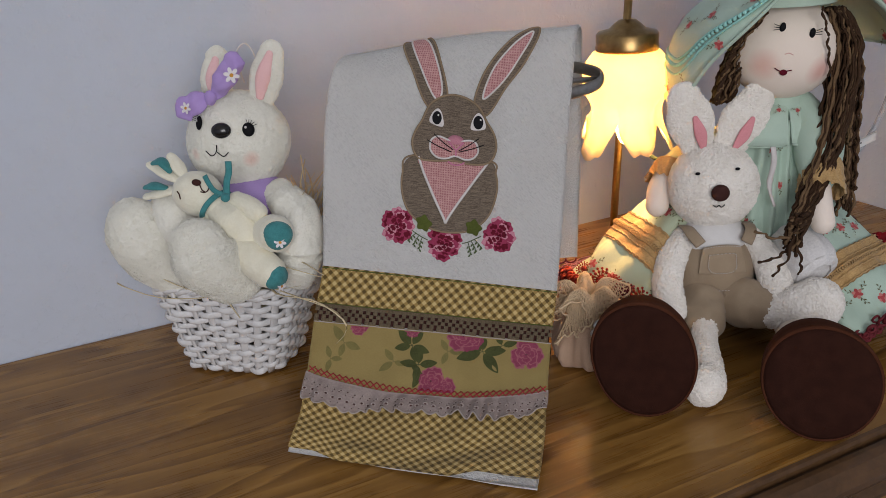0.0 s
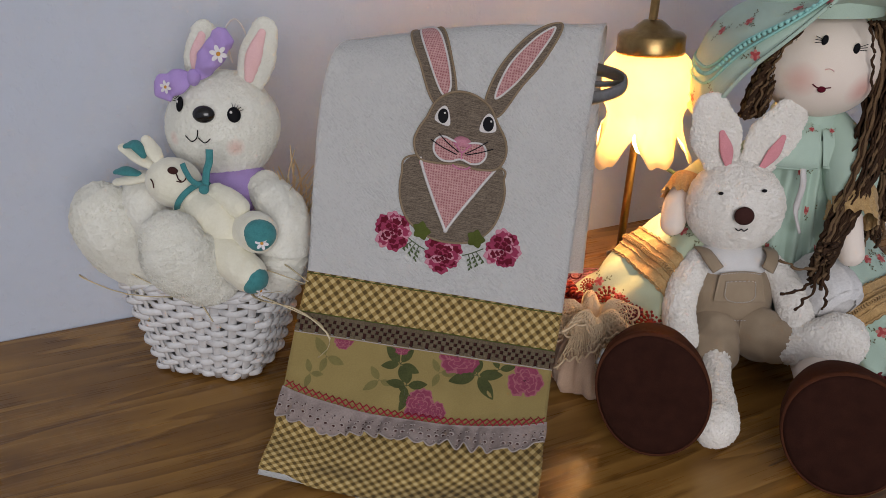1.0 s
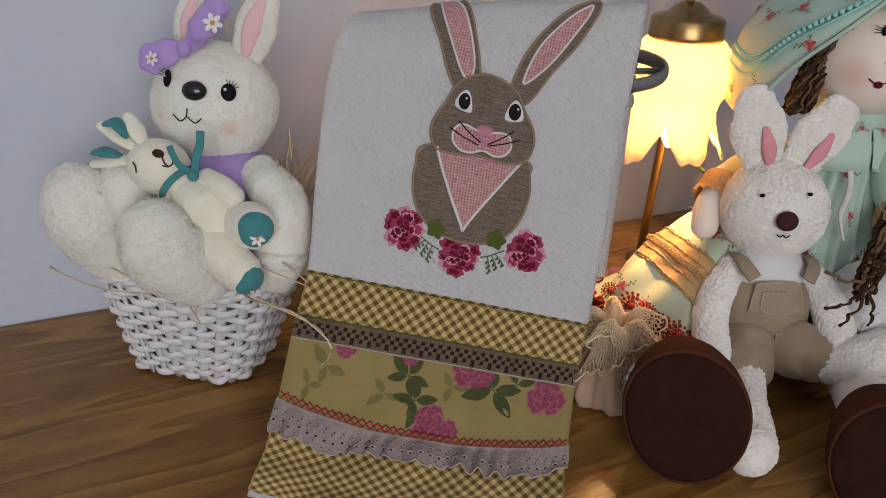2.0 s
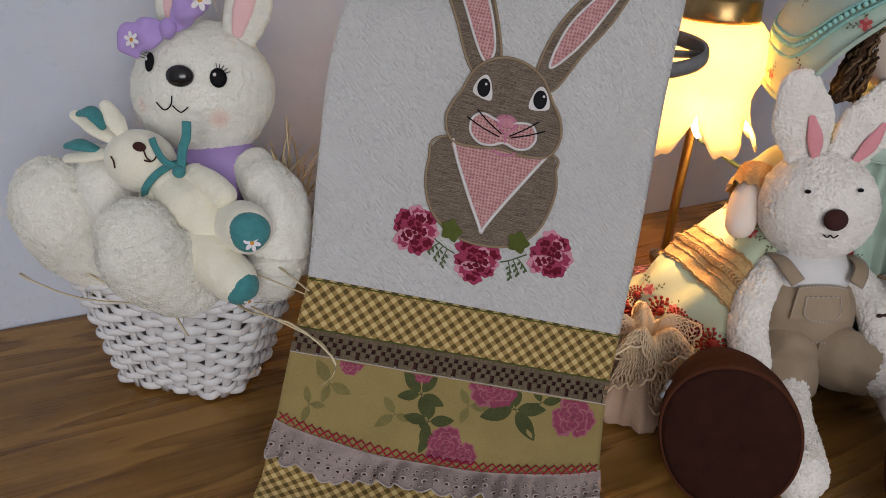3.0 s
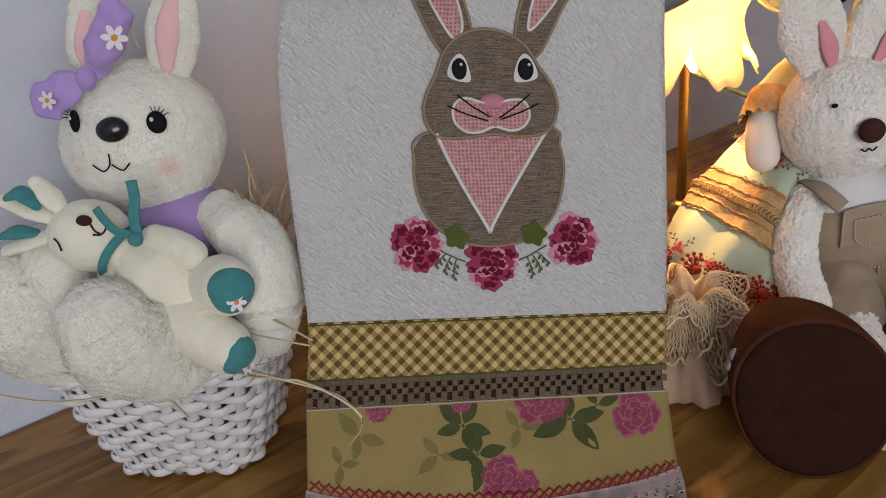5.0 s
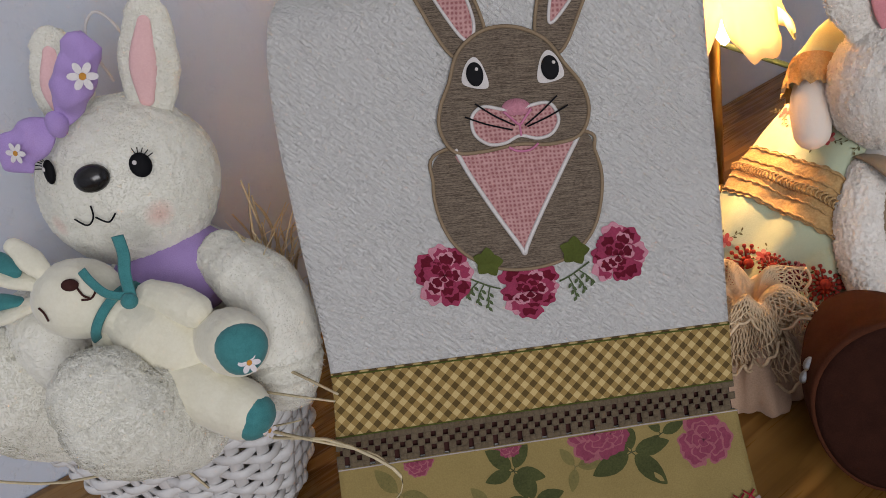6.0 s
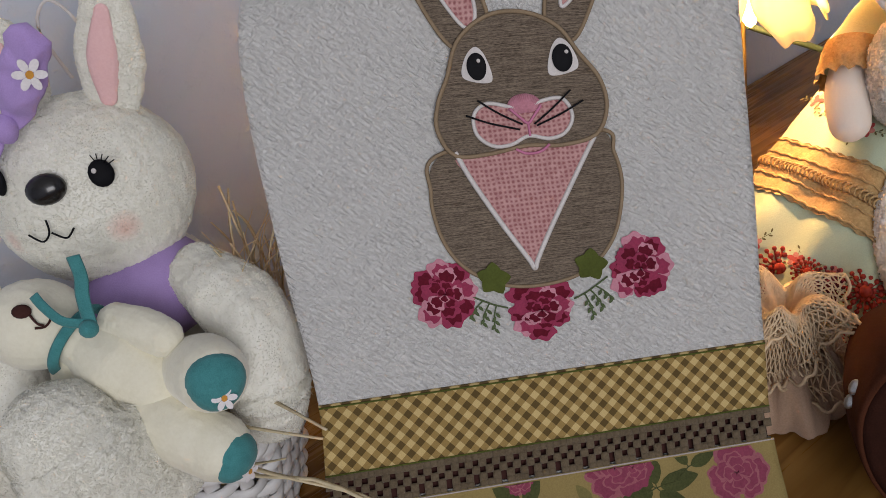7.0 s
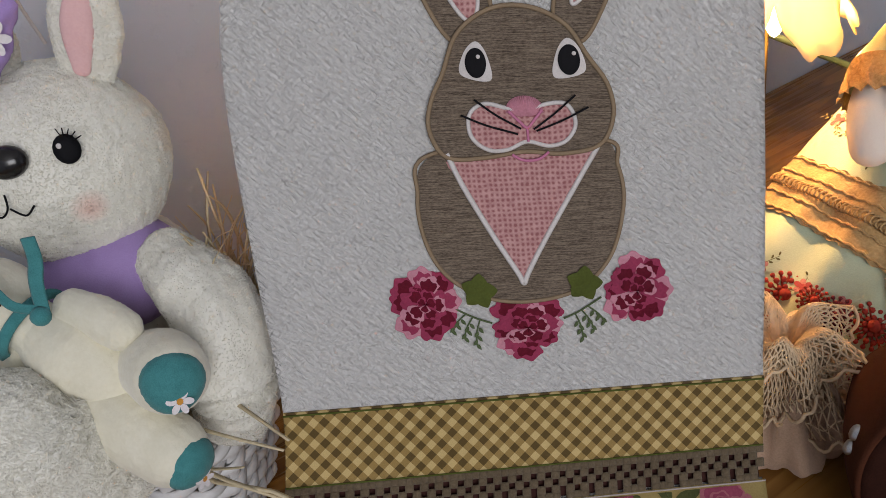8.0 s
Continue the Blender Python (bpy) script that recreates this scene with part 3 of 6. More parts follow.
TR = np.array([(.200, 1.118, .13), (.205, 1.12, .29), (.205, 1.11, .43), (.200, 1.075, .47), (.189, 1.032, .472), (.180, 1.015, .405), (.172, .998, .342),
               (.162, .975, .249), (.15, .95, .151), (.139, .925, .095), (.128, .872, .05), (.117, .805, .020), (.102, .734, .007)])


def edge_curve(P, w):
    i = max(0, min(len(TW) - 2, int(np.searchsorted(TW, w)) - 1))
    a, b = max(0, i - 1), min(len(TW) - 1, i + 2)
    h = TW[i + 1] - TW[i]
    s = (w - TW[i]) / h
    ta, tb = (P[i + 1] - P[a]) / (TW[i + 1] - TW[a]), (P[b] - P[i]) / (TW[b] - TW[i])
    return (2 * s ** 3 - 3 * s * s + 1) * P[i] + (s ** 3 - 2 * s * s + s) * h * ta + (3 * s * s - 2 * s ** 3) * P[i + 1] + (s ** 3 - s * s) * h * tb


def hang(u, w):
    a, b = edge_curve(TL, w), edge_curve(TR, w)
    p = a + (b - a) * (u / 0.3 + 0.5)
    p[2] += 0.013 * math.sin(math.pi * max(0, min(1, u / 0.3 + 0.5))) * math.exp(-((w + 0.31) / 0.055) ** 2)
    low = max(0.0, min(1.0, (w - 0.08) / 0.1))
    fold = 0.0022 * noise.noise((u * 14, w * 7, 3.1)) + 0.0006 * noise.noise((u * 45, w * 40, 1.7))
    fold += low * 0.011 * noise.noise((u * 16 + w * 9, w * 30, 8.2))
    if w > 0.2:
        fold += ((w - 0.2) / 0.055) ** 2 * (0.004 + 0.0045 * math.sin(u * 31 + 1.2))
    return p + np.array((0, -0.75, 0.65)) * fold


def on_towel(u, w, h=0.0):
    """A place h metres proud of the hanging cloth."""
    p = hang(u, w)
    if not h:
        return Vector(p)
    du, dw = hang(u + 0.004, w) - hang(u - 0.004, w), hang(u, w + 0.004) - hang(u, w - 0.004)
    n = np.cross(dw, du)
    n /= np.linalg.norm(n)
    return Vector(p + n * h)


def panel(name, w0, w1, h, thick, material, nu=60, nv=40, parent=None, label="", lo=None, hi=None, wide=0.152):
    """A strip of cloth across the towel from w0 to w1; lo and hi bend its edges."""
    def place(s, t):
        u = (s - 0.5) * 2 * wide
        a, b = w0 + (lo(u) if lo else 0), w1 + (hi(u) if hi else 0)
        return on_towel(u, a + (b - a) * t, h)

    def flat(s, t):
        return ((s - 0.5) * 2 * wide, -(w0 + (w1 - w0) * t))
    s = Shell()
    sheet(s, place, nu, nv, thick, 0, flat)
    return part(name, s, material, parent, label)


def patch(shell, outline, h, slot=0, rings=5, n=48, dome=0.0006, smoothed=True):
    """A patch laid on the towel inside a closed outline of (u, w)."""
    pts = [(p.x, p.y) for p in spline([(u, w, 0) for u, w in outline], n, True)] if smoothed else outline
    n = len(pts)
    cu, cw = sum(p[0] for p in pts) / n, sum(p[1] for p in pts) / n
    verts, uvs = [], []
    for r in range(rings):
        k = 1 - r / (rings - 0.999)
        for u, w in pts:
            uu, ww = cu + (u - cu) * k, cw + (w - cw) * k
            verts.append(on_towel(uu, ww, h + dome * min(1, r)))
            uvs.append((uu, -ww))
    faces = grid_faces(n, rings, True)
    return shell.add(verts, faces, slot, uvs)


def cord(shell, outline, h, r, slot=0, n=72, closed=True, flat=0.7):
    pts = spline([(u, w, 0) for u, w in outline], n, closed)
    return tube(shell, [on_towel(p.x, p.y, h) for p in pts], r, 6, slot, closed=closed, flat=flat, up=(0, -0.9, 0.3))


towel = thing("towel", (0.0, 0.9, 0.0), "white cotton hand towel with rabbit applique draped over a stand", "towel")
panel("towel_cloth", -0.68, 0.047, 0, 0.0028, TERRY, 50, 130, towel, "white crepe cotton cloth folded over")
panel("lining", 0.067, 0.2548, -0.0012, 0.0025, TERRY, 60, 44, towel, "white cotton underside", wide=0.1512)
panel("check_band", -0.001, 0.046, 0.0012, 0.001, GINGHAM, 60, 12, towel, "olive and cream gingham band")
stitch_low = lambda u: 0.0185 * (1 - (u / 0.152) ** 2) ** 0.8
panel("floral_panel", 0.068, 0.131, 0.0014, 0.001, MUSTARD, 60, 26, towel, "mustard cotton with pink roses", hi=stitch_low)
panel("check_hem", 0.128, 0.255, 0.0009, 0.0012, GINGHAM, 70, 40, towel, "olive and cream gingham hem", lo=stitch_low, hi=lambda u: 0.0015 - 0.0135 * max(0, min(1, (u - 0.05) / 0.03)) - 0.0105 * max(0, min(1, (-u - 0.09) / 0.03)))

# Dark strip added behind the braid to paint the shade in its holes.
panel("braid_gap_shade", 0.044, 0.070, -0.0030, 0.0008, COCOA, 60, 6, towel, "dark strip painting the shade behind the lace", wide=0.1500)

# pierced braid: a net of little cells, every second one left open
braid = Shell()
COLS, ROWS = 66, 5
for r in range(ROWS):
    for c in range(COLS):
        if (r + c) % 2 == 0 and 0 < r < ROWS - 1:
            continue
        if r in (0, ROWS - 1) and c % 4 == 1 and r:
            continue
        u0, u1 = -0.152 + 0.304 * c / COLS, -0.152 + 0.304 * (c + 1) / COLS
        a0, a1 = 0.0455 + 0.0235 * r / ROWS, 0.0455 + 0.0235 * (r + 1) / ROWS
        e = 0.0004
        q = [on_towel(u0 - e, a0 - e, 0.001), on_towel(u1 + e, a0 - e, 0.001), on_towel(u1 + e, a1 + e, 0.001), on_towel(u0 - e, a1 + e, 0.001)]
        m = sum(q, Vector()) / 4 + Vector((0, -0.0002, 0.0001))
        bk = [p + Vector((0, 0.0012, -0.0006)) for p in q]
        braid.add(q + [m] + bk, [(1, 0, 4), (2, 1, 4), (3, 2, 4), (0, 3, 4), (0, 1, 6, 5), (1, 2, 7, 6), (2, 3, 8, 7), (3, 0, 5, 8)])
tagged(part("pierced_braid", braid, LACE, towel, "taupe pierced lace insertion"), kind="stuff")
for k, w in enumerate((0.001, 0.0455, 0.069)):
    seam = Shell()
    cord(seam, [(u / 100 * 0.152, w) for u in range(-100, 101, 20)], 0.0016, 0.0006, 0, 90, False)
    part("seam", seam, [MOSS, MOSS, FRILL_EDGE][k], towel)

# eyelet frill below the floral panel
frill = Shell()


def frill_at(s, t):
    u = (s - 0.5) * 0.306
    w = 0.131 + stitch_low(max(-0.152, min(0.152, u))) + t * (0.0235 + 0.0035 * abs(math.sin(s * 62)) + 0.0025 * math.sin(s * 9))
    p = on_towel(u, w, 0.0025 + t * (0.0095 + 0.0075 * math.sin(s * 74 + 2.6 * math.sin(s * 17)) + 0.003 * math.sin(s * 23)))
    return p


sheet(frill, frill_at, 260, 9, 0.0006)
ruffle = part("eyelet_frill", frill, RUFFLE, towel, "gathered mauve eyelet lace frill")
eyes = Shell()
for k in range(34):
    s0 = (k + 0.5) / 34
    for t0, rr in ((0.66, 0.0018), (0.36, 0.0011), (0.45, 0.0010), (0.84, 0.0009)):
        s1 = s0 + (0 if rr > 0.001 else (0.006 if t0 < 0.4 else -0.007))
        c = frill_at(s1, t0) + Vector((0, -0.0006, 0.0004))
        ring = [c + Vector((math.cos(a) * rr, -0.0001, math.sin(a) * rr * 0.9)) for a in (x * math.pi / 5 for x in range(10))]
        eyes.add(ring, [tuple(range(10))])
        pale = [c + Vector((math.cos(a) * rr * 1.75, 0.0002, math.sin(a) * rr * 1.6 - 0.0001)) for a in (x * math.pi / 5 for x in range(10))]
        eyes.add(pale, [tuple(range(10))], 1)
part("eyelet", eyes, [COCOA, FRILL_EDGE], ruffle, "dark eyelet holes", smooth=False)
scallop = Shell()
tube(scallop, [frill_at(k / 259, 1.0) for k in range(260)], 0.0008, 5)
part("scalloped_edge", scallop, FRILL_EDGE, ruffle, "pale stitched edge")
cross = Shell()
for k in range(37):
    u0 = -0.150 + 0.300 * k / 37
    for sgn in (1, -1):
        pts = [(u0 + 0.0080 * x, 0.1270 + stitch_low(u0) + sgn * (x - 0.5) * 0.0074) for x in (0, 0.5, 1)]
        tube(cross, [on_towel(u, w, 0.0034 if i == 1 else 0.0028) for i, (u, w) in enumerate(pts)], 0.00068, 5)
part("cross_stitch", cross, RED_THREAD, towel, "red herringbone stitching")
trim_back = Shell()
for k in range(18):
    s = -0.150 + 0.3 * (k + 0.5) / 18
    p = on_towel(s, -0.679)
    tube(trim_back, [p + Vector((0.008 * math.cos(a), 0.001, -0.004 - 0.007 * math.sin(a))) for a in (x * math.pi / 6 for x in range(7))], 0.0013, 5)
part("crochet_edging", trim_back, WINE_CROCHET, towel, "dark brown crochet edging")

# the rabbit, sewn on in layers
rabbit = part("rabbit_applique", patch(Shell(), [(-.043, -.150), (-.0535, -.120), (-.046, -.086), (-.024, -.066), (.009, -.061), (.046, -.072), (.064, -.100), (.067, -.130), (.057, -.160), (.01, -.165)], 0.0016), BROWN_LINEN, towel, "taupe linen rabbit body")
BODY = [(-.040, -.152), (-.052, -.128), (-.051, -.100), (-.040, -.078), (-.018, -.064), (.010, -.0605), (.038, -.067), (.058, -.087), (.067, -.118), (.065, -.142), (.055, -.158)]
HEAD = [(-.041, -.166), (-.038, -.182), (-.0305, -.197), (-.022, -.218), (-.004, -.230), (.018, -.2305), (.038, -.222), (.050, -.206), (.061, -.190), (.0635, -.172), (.055, -.155), (.034, -.150), (.012, -.152), (-.012, -.149), (-.033, -.150)]
EAR_L = [(-.024, -.214), (-.050, -.252), (-.076, -.296), (-.0765, -.328), (-.066, -.334), (-.044, -.312), (-.020, -.272), (-.002, -.226)]
EAR_R = [(.032, -.223), (.040, -.262), (.062, -.296), (.090, -.324), (.101, -.325), (.102, -.308), (.090, -.280), (.070, -.250), (.049, -.214)]
IN_L = [(-.018, -.226), (-.045, -.264), (-.066, -.300), (-.068, -.321), (-.045, -.302), (-.024, -.270), (-.010, -.236)]
IN_R = [(.042, -.232), (.050, -.266), (.070, -.294), (.093, -.316), (.092, -.302), (.078, -.276), (.060, -.248)]
BIB = [(-.0315, -.1495), (-.026, -.134), (-.012, -.104), (.0010, -.0790), (.004, -.0725), (.0072, -.0785), (.020, -.100), (.040, -.132), (.0535, -.153), (.030, -.157), (.008, -.157)]
BIB_RIM = [(-.0325, -.1520), (-.026, -.134), (-.012, -.104), (.0010, -.0790), (.004, -.0725), (.0072, -.0785), (.020, -.100), (.040, -.132), (.0540, -.1545)]


def layer(name, outline, h, material, rim, rim_r, label="", parent=rabbit, rim_name="satin_edge"):
    ob = part(name, patch(Shell(), outline, h), material, parent, label)
    part(rim_name, cord(Shell(), outline, h + 0.0002, rim_r), rim, parent)
    return ob


part("satin_edge", cord(Shell(), BODY, 0.0018, 0.0013, n=96), SATIN_TAN, rabbit, "tan satin stitch outline")
part("chest_patch", patch(Shell(), BIB, 0.0030), PINK_LINEN, rabbit, "pink burlap chest patch")
part("satin_edge", cord(Shell(), BIB_RIM, 0.0032, 0.0017, closed=False), SATIN_WHITE, rabbit, "white satin stitch edge")
layer("ear_patch", EAR_L, 0.0016, BROWN_LINEN, SATIN_TAN, 0.0013)
layer("ear_patch", EAR_R, 0.0016, BROWN_LINEN, SATIN_TAN, 0.0013)
layer("inner_ear_patch", IN_L, 0.0026, PINK_LINEN, SATIN_WHITE, 0.0012, "pink burlap inner ear")
layer("inner_ear_patch", IN_R, 0.0026, PINK_LINEN, SATIN_WHITE, 0.0012, "pink burlap inner ear")
layer("head_patch", HEAD, 0.0036, BROWN_LINEN, SATIN_TAN, 0.0014, "taupe linen head")
MUZ = [(.0135, -.1745), (.004, -.177), (-.009, -.180), (-.0175, -.174), (-.0175, -.162), (-.009, -.154), (.002, -.1535), (.0135, -.158), (.026, -.155), (.036, -.158), (.0415, -.168), (.037, -.179), (.025, -.179)]
layer("muzzle_patch", MUZ, 0.0050, PINK_LINEN, SATIN_WHITE, 0.0013, "pink burlap muzzle")
for cu, cw, lean in ((-.0125, -.2030, -1), (.0400, -.2040, 1)):
    white = [(cu - .0085 * lean, cw + .010), (cu + .008 * lean, cw + .007), (cu + .006 * lean, cw - .005), (cu - .001 * lean, cw - .011), (cu - .007 * lean, cw - .004)]
    eye = part("eye_patch", patch(Shell(), white, 0.0050), SATIN_WHITE, rabbit, "white satin eye")
    dark = [(cu - .0005 * lean + .0060 * math.cos(a), cw + .0005 + .0082 * math.sin(a)) for a in (x * math.pi / 5 for x in range(10))]
    part("pupil", patch(Shell(), dark, 0.0062), SATIN_BLACK, eye, "black satin pupil")
    part("glint", patch(Shell(), [(cu + .002 + .0012 * math.cos(a), cw - .003 + .0012 * math.sin(a)) for a in (x * math.pi / 3 for x in range(6))], 0.0075, n=12), SATIN_WHITE, eye)
nose_tuft = Shell()
for k in range(26):
    a = math.pi * (k + 0.5) / 26
    p0, p1 = (.0135 + .002 * math.cos(a), -.1725), (.0135 + .0105 * math.cos(a), -.1735 - .0105 * math.sin(a) ** 0.7)
    tube(nose_tuft, [on_towel(*p0, 0.0060), on_towel(*p1, 0.0052)], 0.00075, 4)
part("nose_stitches", nose_tuft, ROSE_PALE, rabbit, "pale pink satin stitch nose")
mouth = Shell()
cord(mouth, [(.0045, -.1505), (.0095, -.1475), (.0150, -.1468), (.0205, -.1480), (.0255, -.1515)], 0.0054, 0.0009, 0, 24, False)
cord(mouth, [(.0045, -.1755), (.0095, -.1700), (.0140, -.1660), (.0180, -.1700), (.0230, -.1760)], 0.0064, 0.0009, 0, 24, False)
cord(mouth, [(.0140, -.1660), (.0142, -.158)], 0.0062, 0.0008, 0, 8, False)
part("mouth_stitches", mouth, SATIN_PINK, rabbit, "pink mouth stitches")
for a, b in (((.0105, -.1655), (-.0145, -.1825)), ((.0085, -.1625), (-.0225, -.1742)), ((.0175, -.1650), (.0420, -.1845)), ((.0190, -.1640), (.0490, -.1775))):
    w = Shell()
    cord(w, [a, ((a[0] + b[0]) / 2, (a[1] + b[1]) / 2 + 0.001), b], 0.0072, 0.0006, 0, 14, False)
    part("whisker", w, SATIN_BLACK, rabbit, "black thread whisker")


def petal(cu, cw, r0, r1, a, spread, n=9, seed=0):
    """A frilled petal's outline about a flower's middle."""
    out = []
    for k in range(n):
        x = k / (n - 1)
        b = a + (x - 0.5) * spread
        rr = r1 * (1 - 0.22 * abs(2 * x - 1) ** 3) * (1 + 0.05 * math.sin(x * 15 + seed))
        out.append((cu + rr * math.cos(b), cw + rr * math.sin(b)))
    out.append((cu + r0 * math.cos(a + spread * 0.2), cw + r0 * math.sin(a + spread * 0.2)))
    out.append((cu + r0 * math.cos(a - spread * 0.2), cw + r0 * math.sin(a - spread * 0.2)))
    return out


def stitched_rose(cu, cw, r, seed, wide=1.0):
    local = random.Random(seed)
    petals = []
    for turn, (cnt, r0, r1, spread, h) in enumerate(((8, 0.35, 1.0, 0.95, 0.0010), (7, 0.2, 0.74, 1.1, 0.0019), (5, 0.1, 0.50, 1.35, 0.0028), (3, 0.0, 0.27, 1.9, 0.0037))):
        for k in range(cnt):
            a = 2 * math.pi * k / cnt + 0.6 * turn + local.uniform(-0.12, 0.12)
            rr = r * r1 * local.uniform(0.80, 1.12)
            rim = 2 if (k + turn) % 3 == 0 else 1
            s = Shell()
            stretch = lambda pts: [(cu + (u - cu) * wide, w) for u, w in pts]
            patch(s, stretch(petal(cu, cw, r * r0, rr, a, spread, seed=k)), h, rim, 3, 24)
            patch(s, stretch(petal(cu, cw, r * r0, rr * 0.88, a + local.uniform(-0.1, 0.1), spread * 0.74, seed=k + 2)), h + 0.0005, 0 if k % 3 or turn > 1 else 1, 3, 20)
            petals.append(s)
    mats = [CRIMSON, ROSE_MID, ROSE_PALE]
    flower = part("embroidered_rose", petals[-1], mats, towel, "crimson and pink embroidered rose")
    for s in petals[:-1]:
        part("petal", s, mats, flower)


for k, (cu, cw, r, wide) in enumerate(((-.0565, -.0625, .0218, 1.0), (.0035, -.0445, .0205, 1.25), (.0715, -.0635, .0218, 1.0))):
    stitched_rose(cu, cw, r, k + 3, wide)


def leaf_shape(cu, cw, l, w, a):
    pts = []
    for k in range(12):
        x = k / 12 * 2 * math.pi
        px, py = math.cos(x) * l / 2, math.copysign(abs(math.sin(x)) ** 1.6, math.sin(x)) * w / 2 * (1 - 0.25 * math.cos(x))
        pts.append((cu + px * math.cos(a) - py * math.sin(a), cw + px * math.sin(a) + py * math.cos(a)))
    return pts


for side, (bu, bw) in ((-1, (-.0235, -.0690)), (1, (.0400, -.0700))):
    lf = Shell()
    for k in range(5):
        a = 1.2 * k
        patch(lf, leaf_shape(bu + 0.005 * math.cos(a), bw + 0.005 * math.sin(a), 0.0125, 0.0105, a), 0.0030 + 0.0002 * k, 0, 3, 14)
    part("embroidered_leaf", lf, MOSS, towel, "moss green stitched leaf")
    sp = Shell()
    stem = [(.004 + side * .022, -.048), (.004 + side * .032, -.052), (.004 + side * .046, -.060)]
    cord(sp, stem, 0.0010, 0.0006, 0, 14, False)
    for k in range(3):
        b0 = (.004 + side * (.029 + .004 * k), -.051 - .002 * k)
        b1 = (b0[0] + side * (.004 + .003 * k), b0[1] + .016 - .003 * k)
        cord(sp, [b0, ((b0[0] + b1[0]) / 2 + side * .001, (b0[1] + b1[1]) / 2), b1], 0.0010, 0.0005, 0, 10, False)
        for j in range(5):
            x = 0.35 + j * 0.16
            lu, lw = b0[0] + (b1[0] - b0[0]) * x, b0[1] + (b1[1] - b0[1]) * x
            a = 1.57 - side * (0.75 if j % 2 else -0.6)
            patch(sp, leaf_shape(lu + 0.002 * math.cos(a), lw + 0.002 * math.sin(a), 0.0044, 0.0023, a), 0.0012, 0, 3, 10)
    part("embroidered_sprig", sp, SAGE, towel, "sage green stitched sprig")

# the printed flowers of the mustard panel, as thin layers of colour
PRINT_LOW, PRINT_HIGH = 0.0705, 0.1285


def keep_on_panel(pts):
    return [(max(-0.151, min(0.151, u)), max(PRINT_LOW, min(0.126 + stitch_low(max(-0.152, min(0.152, u))), w))) for u, w in pts]


def print_rose(cu, cw, r, seed):
    local = random.Random(seed)
    petals = []
    for turn, (cnt, r1, spread, h) in enumerate(((6, 1.0, 1.25, 0.0016), (5, 0.74, 1.35, 0.0019), (4, 0.50, 1.6, 0.0022), (2, 0.28, 2.6, 0.0025))):
        for k in range(cnt):
            a = 2 * math.pi * k / cnt + 0.7 * turn + local.uniform(-0.2, 0.2)
            rr = r * r1 * local.uniform(0.9, 1.08)
            s = Shell()
            patch(s, keep_on_panel(petal(cu, cw, 0, rr, a, spread, seed=k)), h, 1, 2, 24, 0.0)
            patch(s, keep_on_panel(petal(cu, cw, 0, rr * 0.92, a + 0.08, spread * 0.8, seed=k + 1)), h + 0.0002, 0, 2, 22, 0.0)
            petals.append(s)
    flower = part("printed_rose", petals[-1], [PRINT_PINK, PRINT_PALE], towel, "pink printed rose")
    for s in petals[:-1]:
        part("petal", s, [PRINT_PINK, PRINT_PALE], flower)


for k, (cu, cw, r) in enumerate(((.122, .087, .021), (.040, .070, .022), (.006, .131, .019), (.024, .138, .013), (-.094, .071, .012), (-.026, .068, .012), (.052, .072, .016))):
    print_rose(cu, cw, r, 40 + k)


def print_leaves(cu, cw, r, count, seed, material):
    local = random.Random(seed)
    s = Shell()
    for k in range(count):
        a = 2 * math.pi * k / count + local.uniform(-0.4, 0.4)
        l = r * local.uniform(0.8, 1.2)
        patch(s, keep_on_panel(leaf_shape(cu + math.cos(a) * l * 0.6, cw + math.sin(a) * l * 0.6, l, l * 0.48, a)), 0.0016 + 0.00003 * k, 0, 2, 16, 0.0)
        cord(s, keep_on_panel([(cu, cw), (cu + math.cos(a) * l * 0.5, cw + math.sin(a) * l * 0.5)]), 0.0016, 0.0004, 0, 6, False, 0.4)
    return part("printed_leaves", s, material, towel, "olive green printed leaves")


for k, (cu, cw, r, c, mt) in enumerate(((-.024, .088, .024, 5, PRINT_GREEN), (.066, .088, .026, 5, PRINT_GREEN), (.090, .078, .018, 3, PRINT_GREEN), (-.013, .112, .022, 4, PRINT_GREEN),
                                         (-.110, .092, .020, 3, PRINT_SHADE), (-.125, .113, .014, 3, PRINT_SHADE), (.022, .092, .018, 3, PRINT_SHADE), (-.010, .122, .016, 3, PRINT_GREEN), (-.045, .110, .018, 3, PRINT_SHADE))):
    print_leaves(cu, cw, r, c, 70 + k, mt)

# ---------------------------------------------------------------- the stand under the towel
stand = thing("towel_stand", (0.095, 1.085, 0), "grey metal towel ring stand under the towel", "stand")
ring = Shell()
tube(ring, [(0.105 + 0.123 * math.cos(a), 1.068 + 0.043 * math.sin(a), 0.406 + 0.016 * math.sin(a)) for a in (2 * math.pi * k / 72 for k in range(72))], 0.0036, 10, 0, flat=2.2, closed=True)
part("ring", ring, PEWTER, stand, "grey pewter ring")
bar = Shell()
tube(bar, spline([(-0.065, 1.072, 0.437), (-0.03, 1.074, 0.454), (0.06, 1.064, 0.459), (0.15, 1.056, 0.459), (0.183, 1.055, 0.458)], 24), 0.006, 10)
part("bar", bar, PEWTER, stand)
post = Shell()
lathe(post, [(0.0, 0.0), (0.058, 0.0), (0.060, 0.006), (0.055, 0.014), (0.02, 0.02), (0.010, 0.03), (0.008, 0.06), (0.008, 0.40), (0.010, 0.41), (0.008, 0.42), (0.008, 0.455), (0.0, 0.457)], (0.095, 1.062, 0), 24)
part("post", post, DARK_WOOD, stand, "dark wooden post and foot")
arm = Shell()
